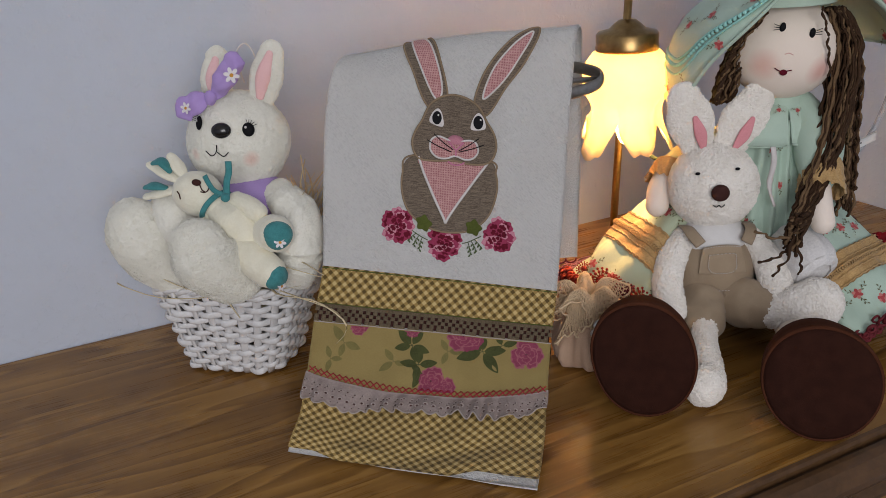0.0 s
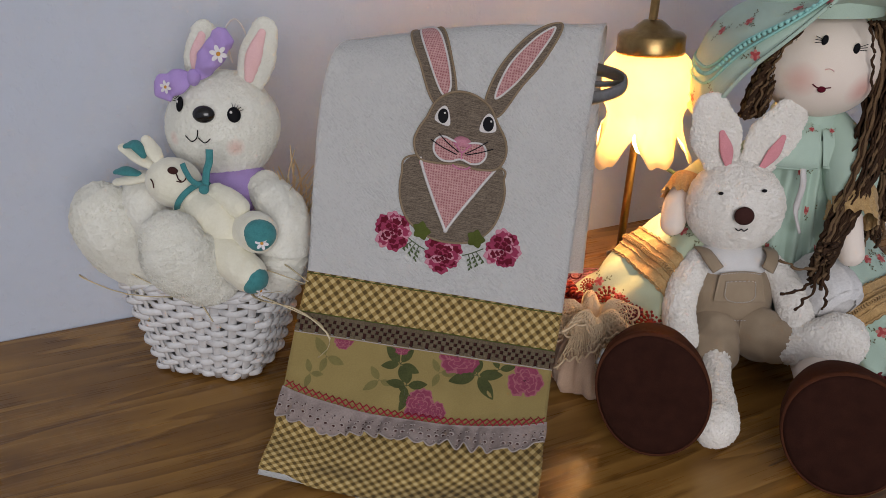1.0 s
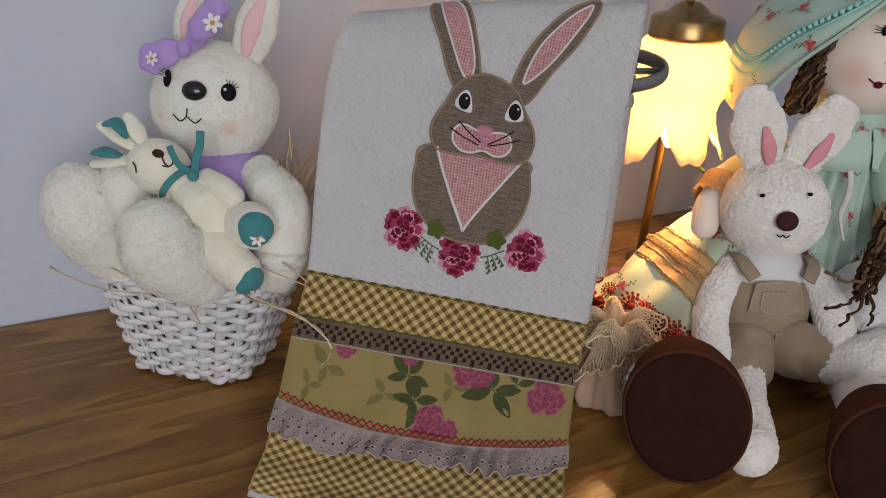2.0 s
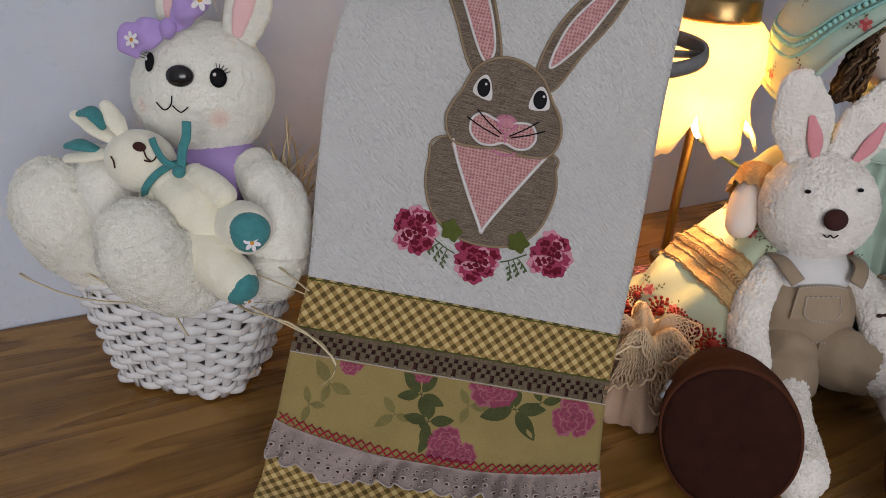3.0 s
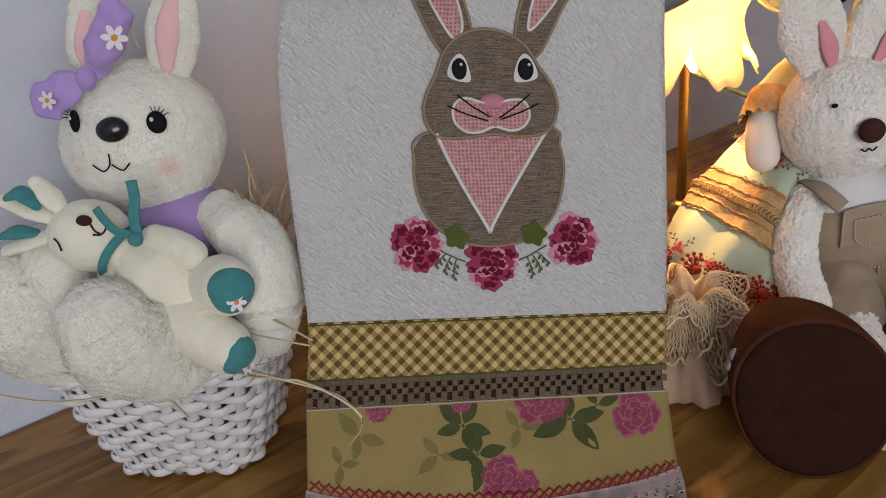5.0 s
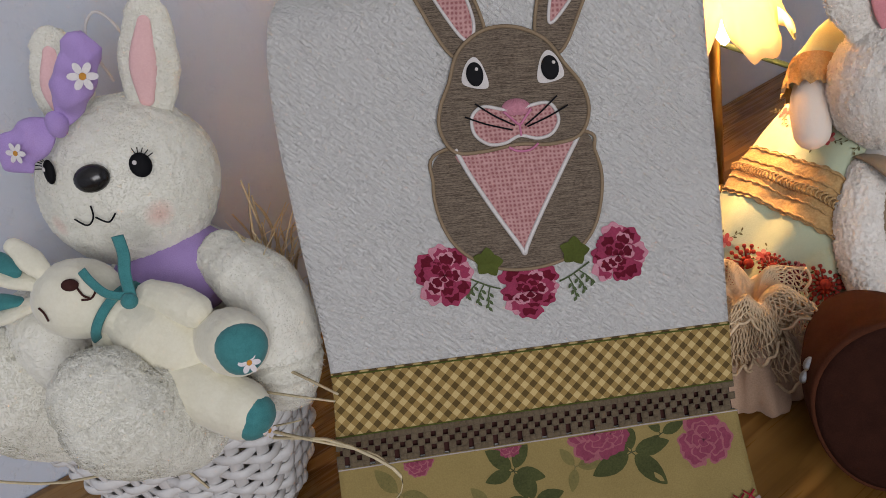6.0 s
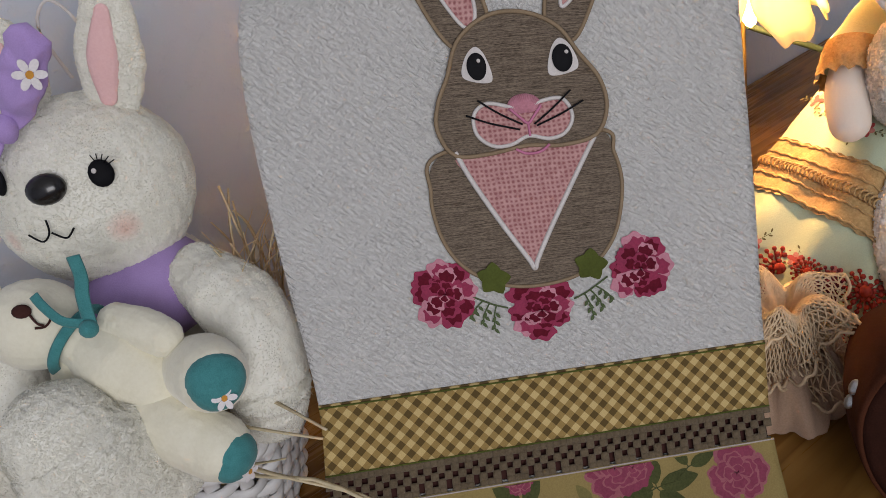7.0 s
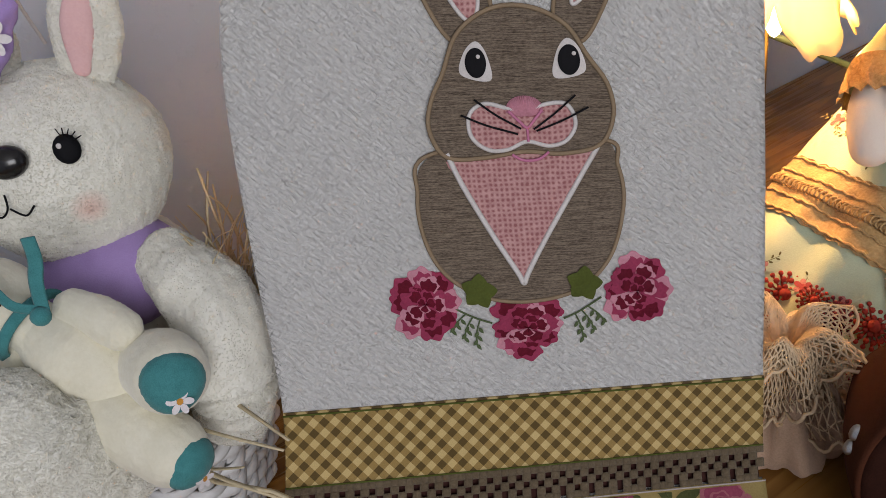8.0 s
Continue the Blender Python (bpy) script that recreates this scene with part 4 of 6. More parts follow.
for sgn in (-1, 1):
    tube(arm, [(0.095, 1.062, 0.404), (0.105 + sgn * 0.123, 1.068, 0.404)], 0.004, 8)
part("cross_arm", arm, PEWTER, stand)

# ---------------------------------------------------------------- basket with straw
BQ = radians(-12.6)
BX, BY = Vector((math.cos(BQ), math.sin(BQ), 0)), Vector((-math.sin(BQ), math.cos(BQ), 0))
B_LOW, B_HIGH, B_TALL = Vector((-0.316, 1.100, 0.004)), Vector((-0.298, 1.070, 0.158)), 0.154


def square_round(a):
    c, s = math.cos(a), math.sin(a)
    return np.array((math.copysign(abs(c) ** 0.42, c) * 0.091, math.copysign(abs(s) ** 0.42, s) * 0.070))


TURN_A = np.linspace(0, 2 * math.pi, 2001)
TURN_L = np.concatenate([[0], np.cumsum([np.linalg.norm(square_round(b) - square_round(a)) for a, b in zip(TURN_A, TURN_A[1:])])])


def basket_at(x, h, out=0.0):
    """A place on the basket's wall: x turns round it evenly, h from 0 to 1 up it."""
    a = float(np.interp((x % 1.0) * TURN_L[-1], TURN_L, TURN_A))
    c, s = math.cos(a), math.sin(a)
    hx, hy = 0.074 + (0.108 - 0.074) * h + out, 0.057 + (0.084 - 0.057) * h + out
    px, py = math.copysign(abs(c) ** 0.42, c) * hx, math.copysign(abs(s) ** 0.42, s) * hy
    return B_LOW.lerp(B_HIGH, h) + BX * px + BY * py


basket = thing("basket", (-0.316, 1.10, 0), "white painted woven cane basket standing on the table", "basket")
STAKES, BROWS = 26, 13
for k in range(STAKES):
    s = Shell()
    x = k / STAKES
    tube(s, [basket_at(x, h / 10, 0) for h in range(11)], 0.0062, 8, 0, flat=0.45, up=(basket_at(x, 0.5) - basket_at(x + 0.5, 0.5)).normalized())
    part("stake", s, WHITE_CANE, basket)
for r in range(BROWS):
    s = Shell()
    n = STAKES * 7
    pts = []
    for k in range(n):
        x = k / n
        jig = 0.0042 * noise.noise((x * 22, r * 3.3, 0.5))
        pts.append(basket_at(x, (r + 0.5) / BROWS + jig / B_TALL, 0.0046 * math.cos(math.pi * (x * STAKES + r)) + 0.0006) + Vector((0, 0, 0)))
    fat = 0.0031 + 0.0003 * math.sin(r * 5)
    tube(s, pts, lambda q: fat * (0.85 + 0.3 * noise.noise((q * 40, r * 7.7, 2.0))), 8, 0, flat=1.85, closed=True)
    part("weaver", s, WHITE_CANE, basket)
for ph in (0, 1):
    s = Shell()
    tube(s, [basket_at(k / 240, 1.0 + 0.02 * math.sin(k * 0.42 + ph * math.pi), 0.003 * math.cos(k * 0.42 + ph * math.pi)) for k in range(240)], 0.0045, 7, closed=True)
    part("rim_braid", s, WHITE_CANE, basket)
s = Shell()
s.add([basket_at(k / 40, 0.03, -0.002) for k in range(40)] + [basket_at(k / 40, 0.0, -0.002) for k in range(40)], [tuple(range(40)), tuple(reversed(range(40, 80)))] + [(k, 40 + k, 40 + (k + 1) % 40, (k + 1) % 40) for k in range(40)])
part("base", s, WHITE_CANE, basket)

straw = Shell()
local = random.Random(11)


def blade(shell, pts, width=0.0016, slot=0):
    tube(shell, spline(pts, 14), lambda q: width * (1 - 0.5 * q), 4, slot, flat=0.3)


for pts in ([(-.235, .985, .165), (-.213, .95, .166), (-.163, .92, .170), (-.124, .89, .157), (-.120, .885, .140), (-.134, .888, .123)],
            [(-.20, 1.0, .19), (-.183, .97, .204), (-.148, .93, .200)], [(-.225, .98, .195), (-.202, .95, .206), (-.150, .92, .202)],
            [(-.24, .985, .168), (-.205, .945, .172), (-.140, .905, .164), (-.126, .895, .155)], [(-.23, .97, .17), (-.211, .95, .175), (-.180, .93, .187)],
            [(-.30, .985, .158), (-.327, .972, .158), (-.384, .97, .163), (-.429, .97, .182), (-.438, .975, .186), (-.432, .98, .178)],
            [(-.34, .99, .16), (-.37, .985, .178), (-.40, 1.0, .19)], [(-.30, .97, .172), (-.285, .955, .158), (-.270, .945, .138)]):
    blade(straw, pts, 0.0021)
for k in range(75):
    x, y = local.uniform(-0.222, -0.182), local.uniform(1.04, 1.13)
    lean, tall = local.uniform(-0.01, 0.045), local.uniform(0.07, 0.150)
    z0 = local.uniform(0.145, 0.18)
    blade(straw, [(x, y, z0), (x + lean * 0.5, y + local.uniform(-0.02, 0.02), z0 + tall * 0.6), (x + lean * local.uniform(0.9, 1.6), y + local.uniform(-0.05, 0.02), z0 + tall * local.uniform(0.75, 1.0))], 0.0018)
for k in range(220):
    a, h = local.random(), local.uniform(0.86, 1.0)
    p = basket_at(a, h, local.uniform(-0.04, -0.006))
    q = basket_at(a + local.uniform(-0.09, 0.09), h + local.uniform(0.0, 0.10), local.uniform(-0.02, 0.006))
    m = (p + q) / 2 + Vector((local.uniform(-0.01, 0.01), local.uniform(-0.01, 0.01), local.uniform(0.0, 0.02)))
    blade(straw, [p, m, q], 0.0011)
straw.add([basket_at(k / 40, 0.80, -0.006) for k in range(40)], [tuple(range(40))])
tagged(part("straw", straw, RAFFIA), "pale raffia straw filling the white basket", "straw", kind="stuff")

# ---------------------------------------------------------------- large plush rabbit in the basket
big = thing("plush_rabbit", (-0.29, 1.08, 0.14), "large cream plush rabbit with lilac bow sitting in the basket", "plush toy")


def plush(name, parent, mat, build, count, length, width, label="", droop=0.25, wild=0.7):
    s = Shell()
    build(s)
    if wild > 1:
        tufted(s, 3, 0.0017, "loop")
        fur(s, count, 0.0042, 0.00060, 0, 0.1, 1.2)
    else:
        tufted(s, 3, 0.0011, "tuft")
        fur(s, int(count * 1.5), length, width * 0.6, 1, droop, wild)
    return part(name, s, [mat, PILE[mat.name]], parent, label)


HC = Vector((-0.278, 1.100, 0.342))
head = plush("head", big, CREAM_FACE, lambda s: ball(s, HC, (.072, .068, .070), (0, 0, 0), 36, lump=0.003), 34000, 0.0062, 0.0008, "round cream plush head")
plush("torso", big, CREAM_FUR, lambda s: ball(s, (-.275, 1.100, .215), (.068, .060, .085), seg=24), 6000, 0.005, 0.0007)
dress = Shell()
ball(dress, (-.266, 1.072, .264), (.054, .046, .036), (10, 0, 0), 24, lump=0.004)
part("lilac_dress", dress, LILAC, big, "lilac floral cotton dress")
for pts, rad, cnt in ([((-.418, 1.022, .246), (-.402, 1.020, .222), (-.370, 1.035, .180)), (.043, .048, .043), 15000], [((-.304, .938, .248), (-.296, .938, .226), (-.276, .962, .190)), (.036, .044, .036), 15000]):
    plush("leg", big, CREAM_FUR, lambda s: limb(s, pts, rad, 26, n=14, lump=0.005, freq=22), cnt * 2, 0.0085, 0.0009, "fluffy cream plush leg")
plush("arm", big, CREAM_FUR, lambda s: limb(s, [(-.375, 1.045, .275), (-.360, 1.018, .262), (-.345, 1.005, .235)], (.022, .029, .026), 20, lump=0.003), 6000, 0.0045, 0.0007)
plush("arm", big, CREAM_FUR, lambda s: limb(s, [(-.218, 1.055, .272), (-.190, 1.015, .250), (-.188, .992, .212), (-.196, 1.0, .18)], (.024, .030, .031, .027), 22, lump=0.004), 11000, 0.0058, 0.0008)


def ear(s, base, tip, wide, thick, face=(0, -1, 0)):
    limb(s, [base, tuple((Vector(base) + Vector(tip)) / 2), tip], (wide * 0.72, wide, wide * 0.72), 22, n=12, flat=thick, up=face)


for base, tip, pin in (((-.300, 1.098, .402), (-.290, 1.100, .458), (-.296, 1.0, 0)), ((-.238, 1.098, .395), (-.214, 1.096, .462), (-.22, 1.0, 0))):
    e = plush("ear", big, CREAM_FUR, lambda s: ear(s, base, tip, .023, .42), 7000, 0.005, 0.0007)
    b, t = Vector(base), Vector(tip)
    inner = Shell()
    limb(inner, [b.lerp(t, 0.15) + Vector((-.002, -.0078, 0)), b.lerp(t, 0.55) + Vector((-.003, -.0086, 0)), b.lerp(t, 0.98) + Vector((-.001, -.0070, 0))], (.006, .0105, .005), 14, flat=0.35, up=(0, -1, 0))
    part("inner_ear", inner, PALE_EAR, e, "pale pink inner ear")
loop = Shell()
tube(loop, spline([(-.262, 1.115, .42), (-.268, 1.115, .458), (-.254, 1.115, .474), (-.242, 1.115, .455), (-.246, 1.115, .42)], 20), 0.0012, 6)
part("hanging_loop", loop, SATIN_WHITE, big, "white hanging cord")


def on_ball(c, r, p, lift=0.0):
    """The place on an ellipsoid that lies towards p."""
    d = Vector(p) - c
    k = math.sqrt(sum((d[i] / r[i]) ** 2 for i in range(3)))
    return c + d / k + d.normalized() * lift


HR = (.072, .068, .070)
nose = Shell()
ball(nose, on_ball(HC, HR, (-.281, 1.03, .374), 0.005), (.0135, .008, .0105), (-15, 0, 0), 20)
part("nose", nose, GLOSS_BLACK, head, "glossy black oval nose")
for p, wide in (((-.314, 1.050, .381), .005), ((-.243, 1.035, .373), .0082)):
    s = Shell()
    c = on_ball(HC, HR, p, 0.0035)
    ball(s, c, (wide, .0035, .0095), (-15, 0, 18 if p[0] > -.28 else -35), 16)
    for k in range(5):
        a = 0.5 + k * 0.28 if p[0] > -.28 else 1.6 + k * 0.28
        tube(s, [c + Vector((math.cos(a) * wide * .8, 0, math.sin(a) * .009)), c + Vector((math.cos(a) * (wide + .006), -0.002, math.sin(a) * .0145))], 0.0004, 4)
    eye = part("eye", s, SATIN_BLACK, head, "black embroidered eye with lashes")
    s = Shell()
    ball(s, c + Vector((-wide * 0.3, -.0036, .0040)), (wide * 0.22, .0008, .0018), (-15, 0, 0), 10)
    part("glint", s, SATIN_WHITE, eye)
smile = Shell()
for pts in ([(-.302, 1.04, .346), (-.2975, 1.03, .340), (-.290, 1.03, .345), (-.2885, 1.03, .354)], [(-.2885, 1.03, .345), (-.281, 1.03, .339), (-.274, 1.03, .344)]):
    tube(smile, spline([on_ball(HC, HR, p, 0.0055) for p in pts], 12), 0.0007, 5)
part("mouth", smile, SATIN_BLACK, head, "black stitched mouth")
bow = thing("hair_bow", (-.292, 1.06, .405), "lilac floral cotton bow on the plush rabbit", "bow")
for pts, rad in (([(-.293, 1.058, .412), (-.310, 1.050, .412), (-.326, 1.046, .402)], (.006, .013, .0155)), ([(-.290, 1.056, .415), (-.272, 1.048, .434), (-.254, 1.046, .456)], (.006, .0145, .0165))):
    s = Shell()
    limb(s, pts, rad, 20, n=18, lump=0.006, freq=70, flat=0.45, up=(0, -1, 0.3))
    part("bow_loop", s, LILAC, bow)
s = Shell()
ball(s, (-.2925, 1.050, .413), (.008, .008, .010), seg=14, lump=0.002, freq=90)
part("bow_knot", s, LILAC, bow)


def daisy(shell, c, n, r, turn=0.0, petals=6):
    """A printed daisy: flat petals round a small eye, facing n."""
    c, n = Vector(c), Vector(n).normalized()
    u = n.orthogonal().normalized()
    v = n.cross(u)
    disc = lambda m, a, b, way, lift, slot: shell.add([m + n * lift + way * (a * math.cos(x)) + n.cross(way) * (b * math.sin(x)) for x in (2 * math.pi * j / 10 for j in range(10))], [tuple(range(10))], slot)
    for k in range(petals):
        d = u * math.cos(turn + 2 * math.pi * k / petals) + v * math.sin(turn + 2 * math.pi * k / petals)
        disc(c + d * r * 0.6, r * 0.42, r * 0.26, d, 0.0001 * (k % 2), 0)
    disc(c, r * 0.26, r * 0.24, u, 0.0003, 1)
    return shell


for c, n, r in (((-.2555, 1.0335, .4440), (0.1, -1, 0.2), .0105), ((-.3230, 1.0340, .4050), (-0.3, -1, 0.2), .0080)):
    tagged(part("printed_daisy", daisy(Shell(), c, n, r), [DAISY, DAISY_EYE], bow, smooth=False), "white printed daisy with ochre centre", kind="stuff")

# ---------------------------------------------------------------- small velour rabbit on its lap
small = thing("velour_rabbit", (-0.28, 0.98, 0.2), "small ivory velour rabbit with teal ribbon lying in the basket", "plush toy")


def velour(name, build, label="", parent=small):
    s = Shell()
    build(s)
    tufted(s, 2, 0.0006, "tuft")
    return part(name, s, IVORY_VELOUR, parent, label)


SC, SR = Vector((-.315, 1.000, .297)), (.034, .031, .030)
shead = velour("head", lambda s: ball(s, SC, SR, (0, 20, 0), 28), "ivory velour head")
velour("torso", lambda s: limb(s, [(-.290, .990, .280), (-.272, .985, .262), (-.252, .975, .243)], (.018, .030, .027), 24, lump=0.002), "ivory velour body")
velour("arm", lambda s: limb(s, [(-.262, .990, .288), (-.244, .980, .282), (-.232, .972, .276)], (.012, .0135, .013), 18))
velour("arm", lambda s: limb(s, [(-.305, .985, .268), (-.300, .970, .250), (-.290, .962, .235)], (.010, .012, .011), 16))
foot1 = velour("leg", lambda s: limb(s, [(-.236, .985, .242), (-.215, .962, .250), (-.206, .948, .253)], (.019, .024, .0235), 22))
foot2 = velour("leg", lambda s: limb(s, [(-.262, .965, .232), (-.238, .948, .218), (-.219, .936, .207)], (.021, .023, .022), 22))
for ob, c, r, d in ((foot1, (-.2005, .9350, .2560), .0185, (0.34, -0.91, 0.22)), (foot2, (-.2085, .9285, .2010), .0170, (0.72, -0.55, -0.32))):
    s = Shell()
    lathe(s, [(0.0, .0112), (r * 0.4, .0104), (r * 0.7, .0080), (r * 0.9, .0045), (r, 0.0005), (r * 0.98, -.003)], c, 24, axis=d, wave=lambda rr, h, a: (rr * (1 + 0.03 * math.sin(3 * a)), h))
    sole = part("sole", s, TEAL, ob, "teal floral cotton sole")
    out = Vector(d).normalized()
    low = (Vector((0, 0, -1)) + out * out.z).normalized()
    tagged(part("printed_daisy", daisy(Shell(), Vector(c) + out * .0108 + low * r * 0.45, out - low * 0.25, r * 0.42), [DAISY, DAISY_EYE], sole, smooth=False), kind="stuff")
for base, tip, lin in (((-.338, .998, .318), (-.372, 1.005, .338), (-.354, .996, .3445)), ((-.341, 1.000, .304), (-.384, 1.002, .297), (-.374, 1.004, .310)), ((-.330, 1.0, .325), (-.345, 1.01, .346), None)):
    e = velour("ear", lambda s: ear(s, base, tip, .0095, .5, (0, -0.3, 1)))
    if lin:
        s = Shell()
        limb(s, [Vector(base).lerp(Vector(lin), 0.55), lin, Vector(lin) + Vector((-.010, 0, -.001))], (.005, .0085, .005), 14, flat=0.5, up=(0, -0.3, 1))
        part("ear_lining", s, TEAL, e, "teal floral ear lining")
s = Shell()
ball(s, on_ball(SC, SR, (-.306, .975, .322), 0.001), (.0062, .003, .0045), (-35, 15, 0), 14)
part("nose", s, COCOA, shead, "brown stitched triangle nose")
for pts in ([(-.302, .975, .317), (-.298, .97, .312), (-.294, .97, .3085)], [(-.302, .972, .308), (-.294, .97, .3075), (-.288, .972, .311), (-.286, .975, .316)], [(-.330, .98, .307), (-.327, .978, .304), (-.3255, .978, .299)]):
    s = Shell()
    tube(s, spline([on_ball(SC, SR, p, 0.0014) for p in pts], 10), 0.0008, 5)
    part("face_stitch", s, COCOA, shead, "brown stitched line")

neck_ribbon = Shell()
axis_n = Vector((0.70, -0.42, -0.55)).normalized()
pn, qn = axis_n.orthogonal().normalized(), axis_n.cross(axis_n.orthogonal().normalized())
tube(neck_ribbon, [Vector((-.291, .991, .281)) + pn * .0235 * math.cos(a) + qn * .0235 * math.sin(a) for a in (2 * math.pi * k / 40 for k in range(40))], 0.0036, 8, flat=0.4, closed=True, up=(0.3, -0.9, 0.3))
tube(neck_ribbon, spline([(-.268, .968, .300), (-.2665, .974, .318), (-.263, .978, .330), (-.262, .980, .344)], 14), 0.0044, 8, flat=0.25, up=(0, -1, 0))
tube(neck_ribbon, spline([(-.270, .970, .302), (-.282, .968, .309), (-.290, .972, .320), (-.294, .976, .328)], 14), 0.0036, 8, flat=0.3, up=(0, -1, 0))
ball(neck_ribbon, (-.269, .966, .300), (.0062, .0055, .006), seg=14)
part("neck_ribbon", neck_ribbon, TEAL, small, "teal cotton ribbon tied at the neck")

# ---------------------------------------------------------------- lamp
LX, LY = 0.2975, 1.255
table_lamp = thing("table_lamp", (0.278, LY, 0), "lit brass table lamp with opal glass tulip shade", "lamp")
LEAN_TOP = Vector((0.302, LY, 0.56))
LEAN_LOW = Vector((0.279, LY, 0.10))
s = Shell()
lathe(s, [(0.0, 0.0), (0.052, 0.0), (0.054, 0.005), (0.048, 0.011), (0.030, 0.020), (0.020, 0.035), (0.014, 0.060), (0.012, 0.085), (0.016, 0.095), (0.016, 0.102), (0.007, 0.108), (0.0, 0.109)], (0.2755, LY, 0), 32)
part("base", s, BRASS, table_lamp, "turned brass foot")
s = Shell()
tube(s, [LEAN_LOW, LEAN_TOP], 0.0062, 14)
part("stem", s, BRASS, table_lamp, "brass rod")
s = Shell()
lathe(s, [(0.0075, 0.458), (0.013, 0.457), (0.022, 0.450), (0.028, 0.444), (0.044, 0.440), (0.0475, 0.436), (0.0475, 0.421), (0.0485, 0.417), (0.0475, 0.411), (0.044, 0.408), (0.020, 0.411)], (LX, LY, 0), 40)
part("gallery_cap", s, BRASS, table_lamp, "brass shade holder")
s = Shell()


def tulip(r, h, a):
    """Five loose frilled petals below the pinched waist of the globe."""
    low = max(0.0, (0.338 - h) / 0.063)
    gap = abs(math.cos(a * 2.5 + 0.25)) ** 0.7
    curl = 0.013 * gap - 0.009 + 0.0035 * math.sin(a * 11 + 1.3) + 0.004 * math.sin(2 * a + 1)
    return r + low * curl, h - low * (0.054 * (gap - 0.62) * (1 + 0.22 * math.sin(2 * a + 0.5)) - 0.003 * math.sin(a * 17))


lathe(s, [(0.042, 0.416), (0.052, 0.409), (0.062, 0.396), (0.0675, 0.378), (0.0675, 0.362), (0.063, 0.345), (0.056, 0.332), (0.053, 0.322), (0.0545, 0.308), (0.058, 0.295), (0.062, 0.284), (0.067, 0.275),
          (0.0655, 0.275), (0.0602, 0.285), (0.0562, 0.296), (0.0527, 0.308), (0.0512, 0.322), (0.054, 0.333), (0.061, 0.346), (0.0655, 0.362), (0.0655, 0.378), (0.060, 0.394), (0.050, 0.406), (0.041, 0.413)], (LX, LY, 0), 120, wave=tulip)
part("shade", s, OPAL, table_lamp, "frosted opal glass tulip shade")
s = Shell()
lathe(s, [(0.0, 0.252), (0.004, 0.255), (0.009, 0.264), (0.0125, 0.277), (0.0130, 0.287), (0.0105, 0.299), (0.006, 0.306), (0.0, 0.307)], (0.291, 1.238, 0.016), 24)
part("bulb", s, BULB, table_lamp, "glowing bulb")

# ---------------------------------------------------------------- terry rabbit in dungarees
bun = thing("terry_rabbit", (0.385, 1.05, 0), "white terry plush rabbit in khaki dungarees leaning on the doll", "plush toy")
NC, NR = Vector((.388, 1.088, .243)), (.0635, .058, .064)
bhead = plush("head", bun, WHITE_PILE, lambda s: ball(s, NC, NR, seg=34, lump=0.003), 30000, 0.0066, 0.0017, "white terry head", 0.1, 1.5)
s = Shell()
ball(s, on_ball(NC, NR, (.379, 1.02, .253), 0.006), (.0125, .008, .0115), (-10, 0, 0), 18)
part("nose", s, COCOA, bhead, "dark brown velour nose")
for p in ((.342, 1.03, .286), (.409, 1.03, .288)):
    s = Shell()
    ball(s, on_ball(NC, NR, p, 0.003), (.0035, .002, .0022), seg=10)
    part("eye", s, SATIN_BLACK, bhead, "small black stitched eye")
s = Shell()
tube(s, spline([on_ball(NC, NR, p, 0.0045) for p in ((.370, 1.02, .2335), (.3745, 1.02, .2305), (.378, 1.02, .2335), (.382, 1.02, .2305), (.3865, 1.02, .2345))], 14), 0.0008, 5)
part("mouth", s, SATIN_BLACK, bhead, "black stitched mouth")
for base, tip, wide, pink in (((.364, 1.092, .304), (.342, 1.088, .370), .0330, (.350, .338)), ((.410, 1.092, .302), (.443, 1.096, .360), .0345, (.424, .340))):
    e = plush("ear", bun, WHITE_PILE, lambda s: ear(s, base, tip, wide, .36), 9000, 0.0050, 0.0016, "", 0.15, 1.4)
    b, t = Vector(base), Vector(tip)
    s = Shell()
    limb(s, [b.lerp(t, -0.1) + Vector((0.004, -.0125, 0)), b.lerp(t, 0.25) + Vector((0.006, -.0135, 0)), b.lerp(t, 0.60) + Vector((.005, -.0125, 0))], (.003, .0085, .004), 14, flat=0.35, up=(0, -1, 0))
    part("inner_ear", s, EAR_PINK, e, "pink inner ear")
s = Shell()
ball(s, (.389, 1.075, .172), (.048, .042, .032), seg=24)
part("shirt", s, WHITE_JERSEY, bun, "white jersey shirt")
s = Shell()
ball(s, (.390, 1.070, .118), (.0590, .053, .066), (8, 0, 0), 32, lump=0.003, freq=30)
for pts, rad in (([(.372, 1.050, .092), (.364, 1.018, .080), (.358, .996, .072)], (.035, .033, .028)), ([(.408, 1.050, .092), (.424, 1.022, .088), (.438, 1.006, .088)], (.037, .036, .030))):
    limb(s, pts, rad, 30, n=26, lump=0.0055, freq=46)
dung = part("overall", s, KHAKI, bun, "khaki cotton dungarees")
BODY_C, BODY_R = Vector((.390, 1.070, .118)), (.0605, .0545, .0675)
s = Shell()


def bib_at(u, v, lift=0.0):
    return on_ball(Vector((.390, 1.070, .122)), (.0605, .055, .075), (.388 + u, 1.015, .166 + v), lift)


sheet(s, lambda a, b: bib_at((a - 0.5) * 0.076, (0.5 - b) * 0.056, 0.0020), 16, 12, 0.0025)
part("bib", s, KHAKI, dung)
s = Shell()
sheet(s, lambda a, b: bib_at((a - 0.5) * (0.044 - 0.014 * max(0, b - 0.7) / 0.3) - 0.002, 0.006 - b * 0.034, 0.0032), 14, 12, 0.0015)
pocket = part("pocket", s, KHAKI, dung, "rounded bib pocket")


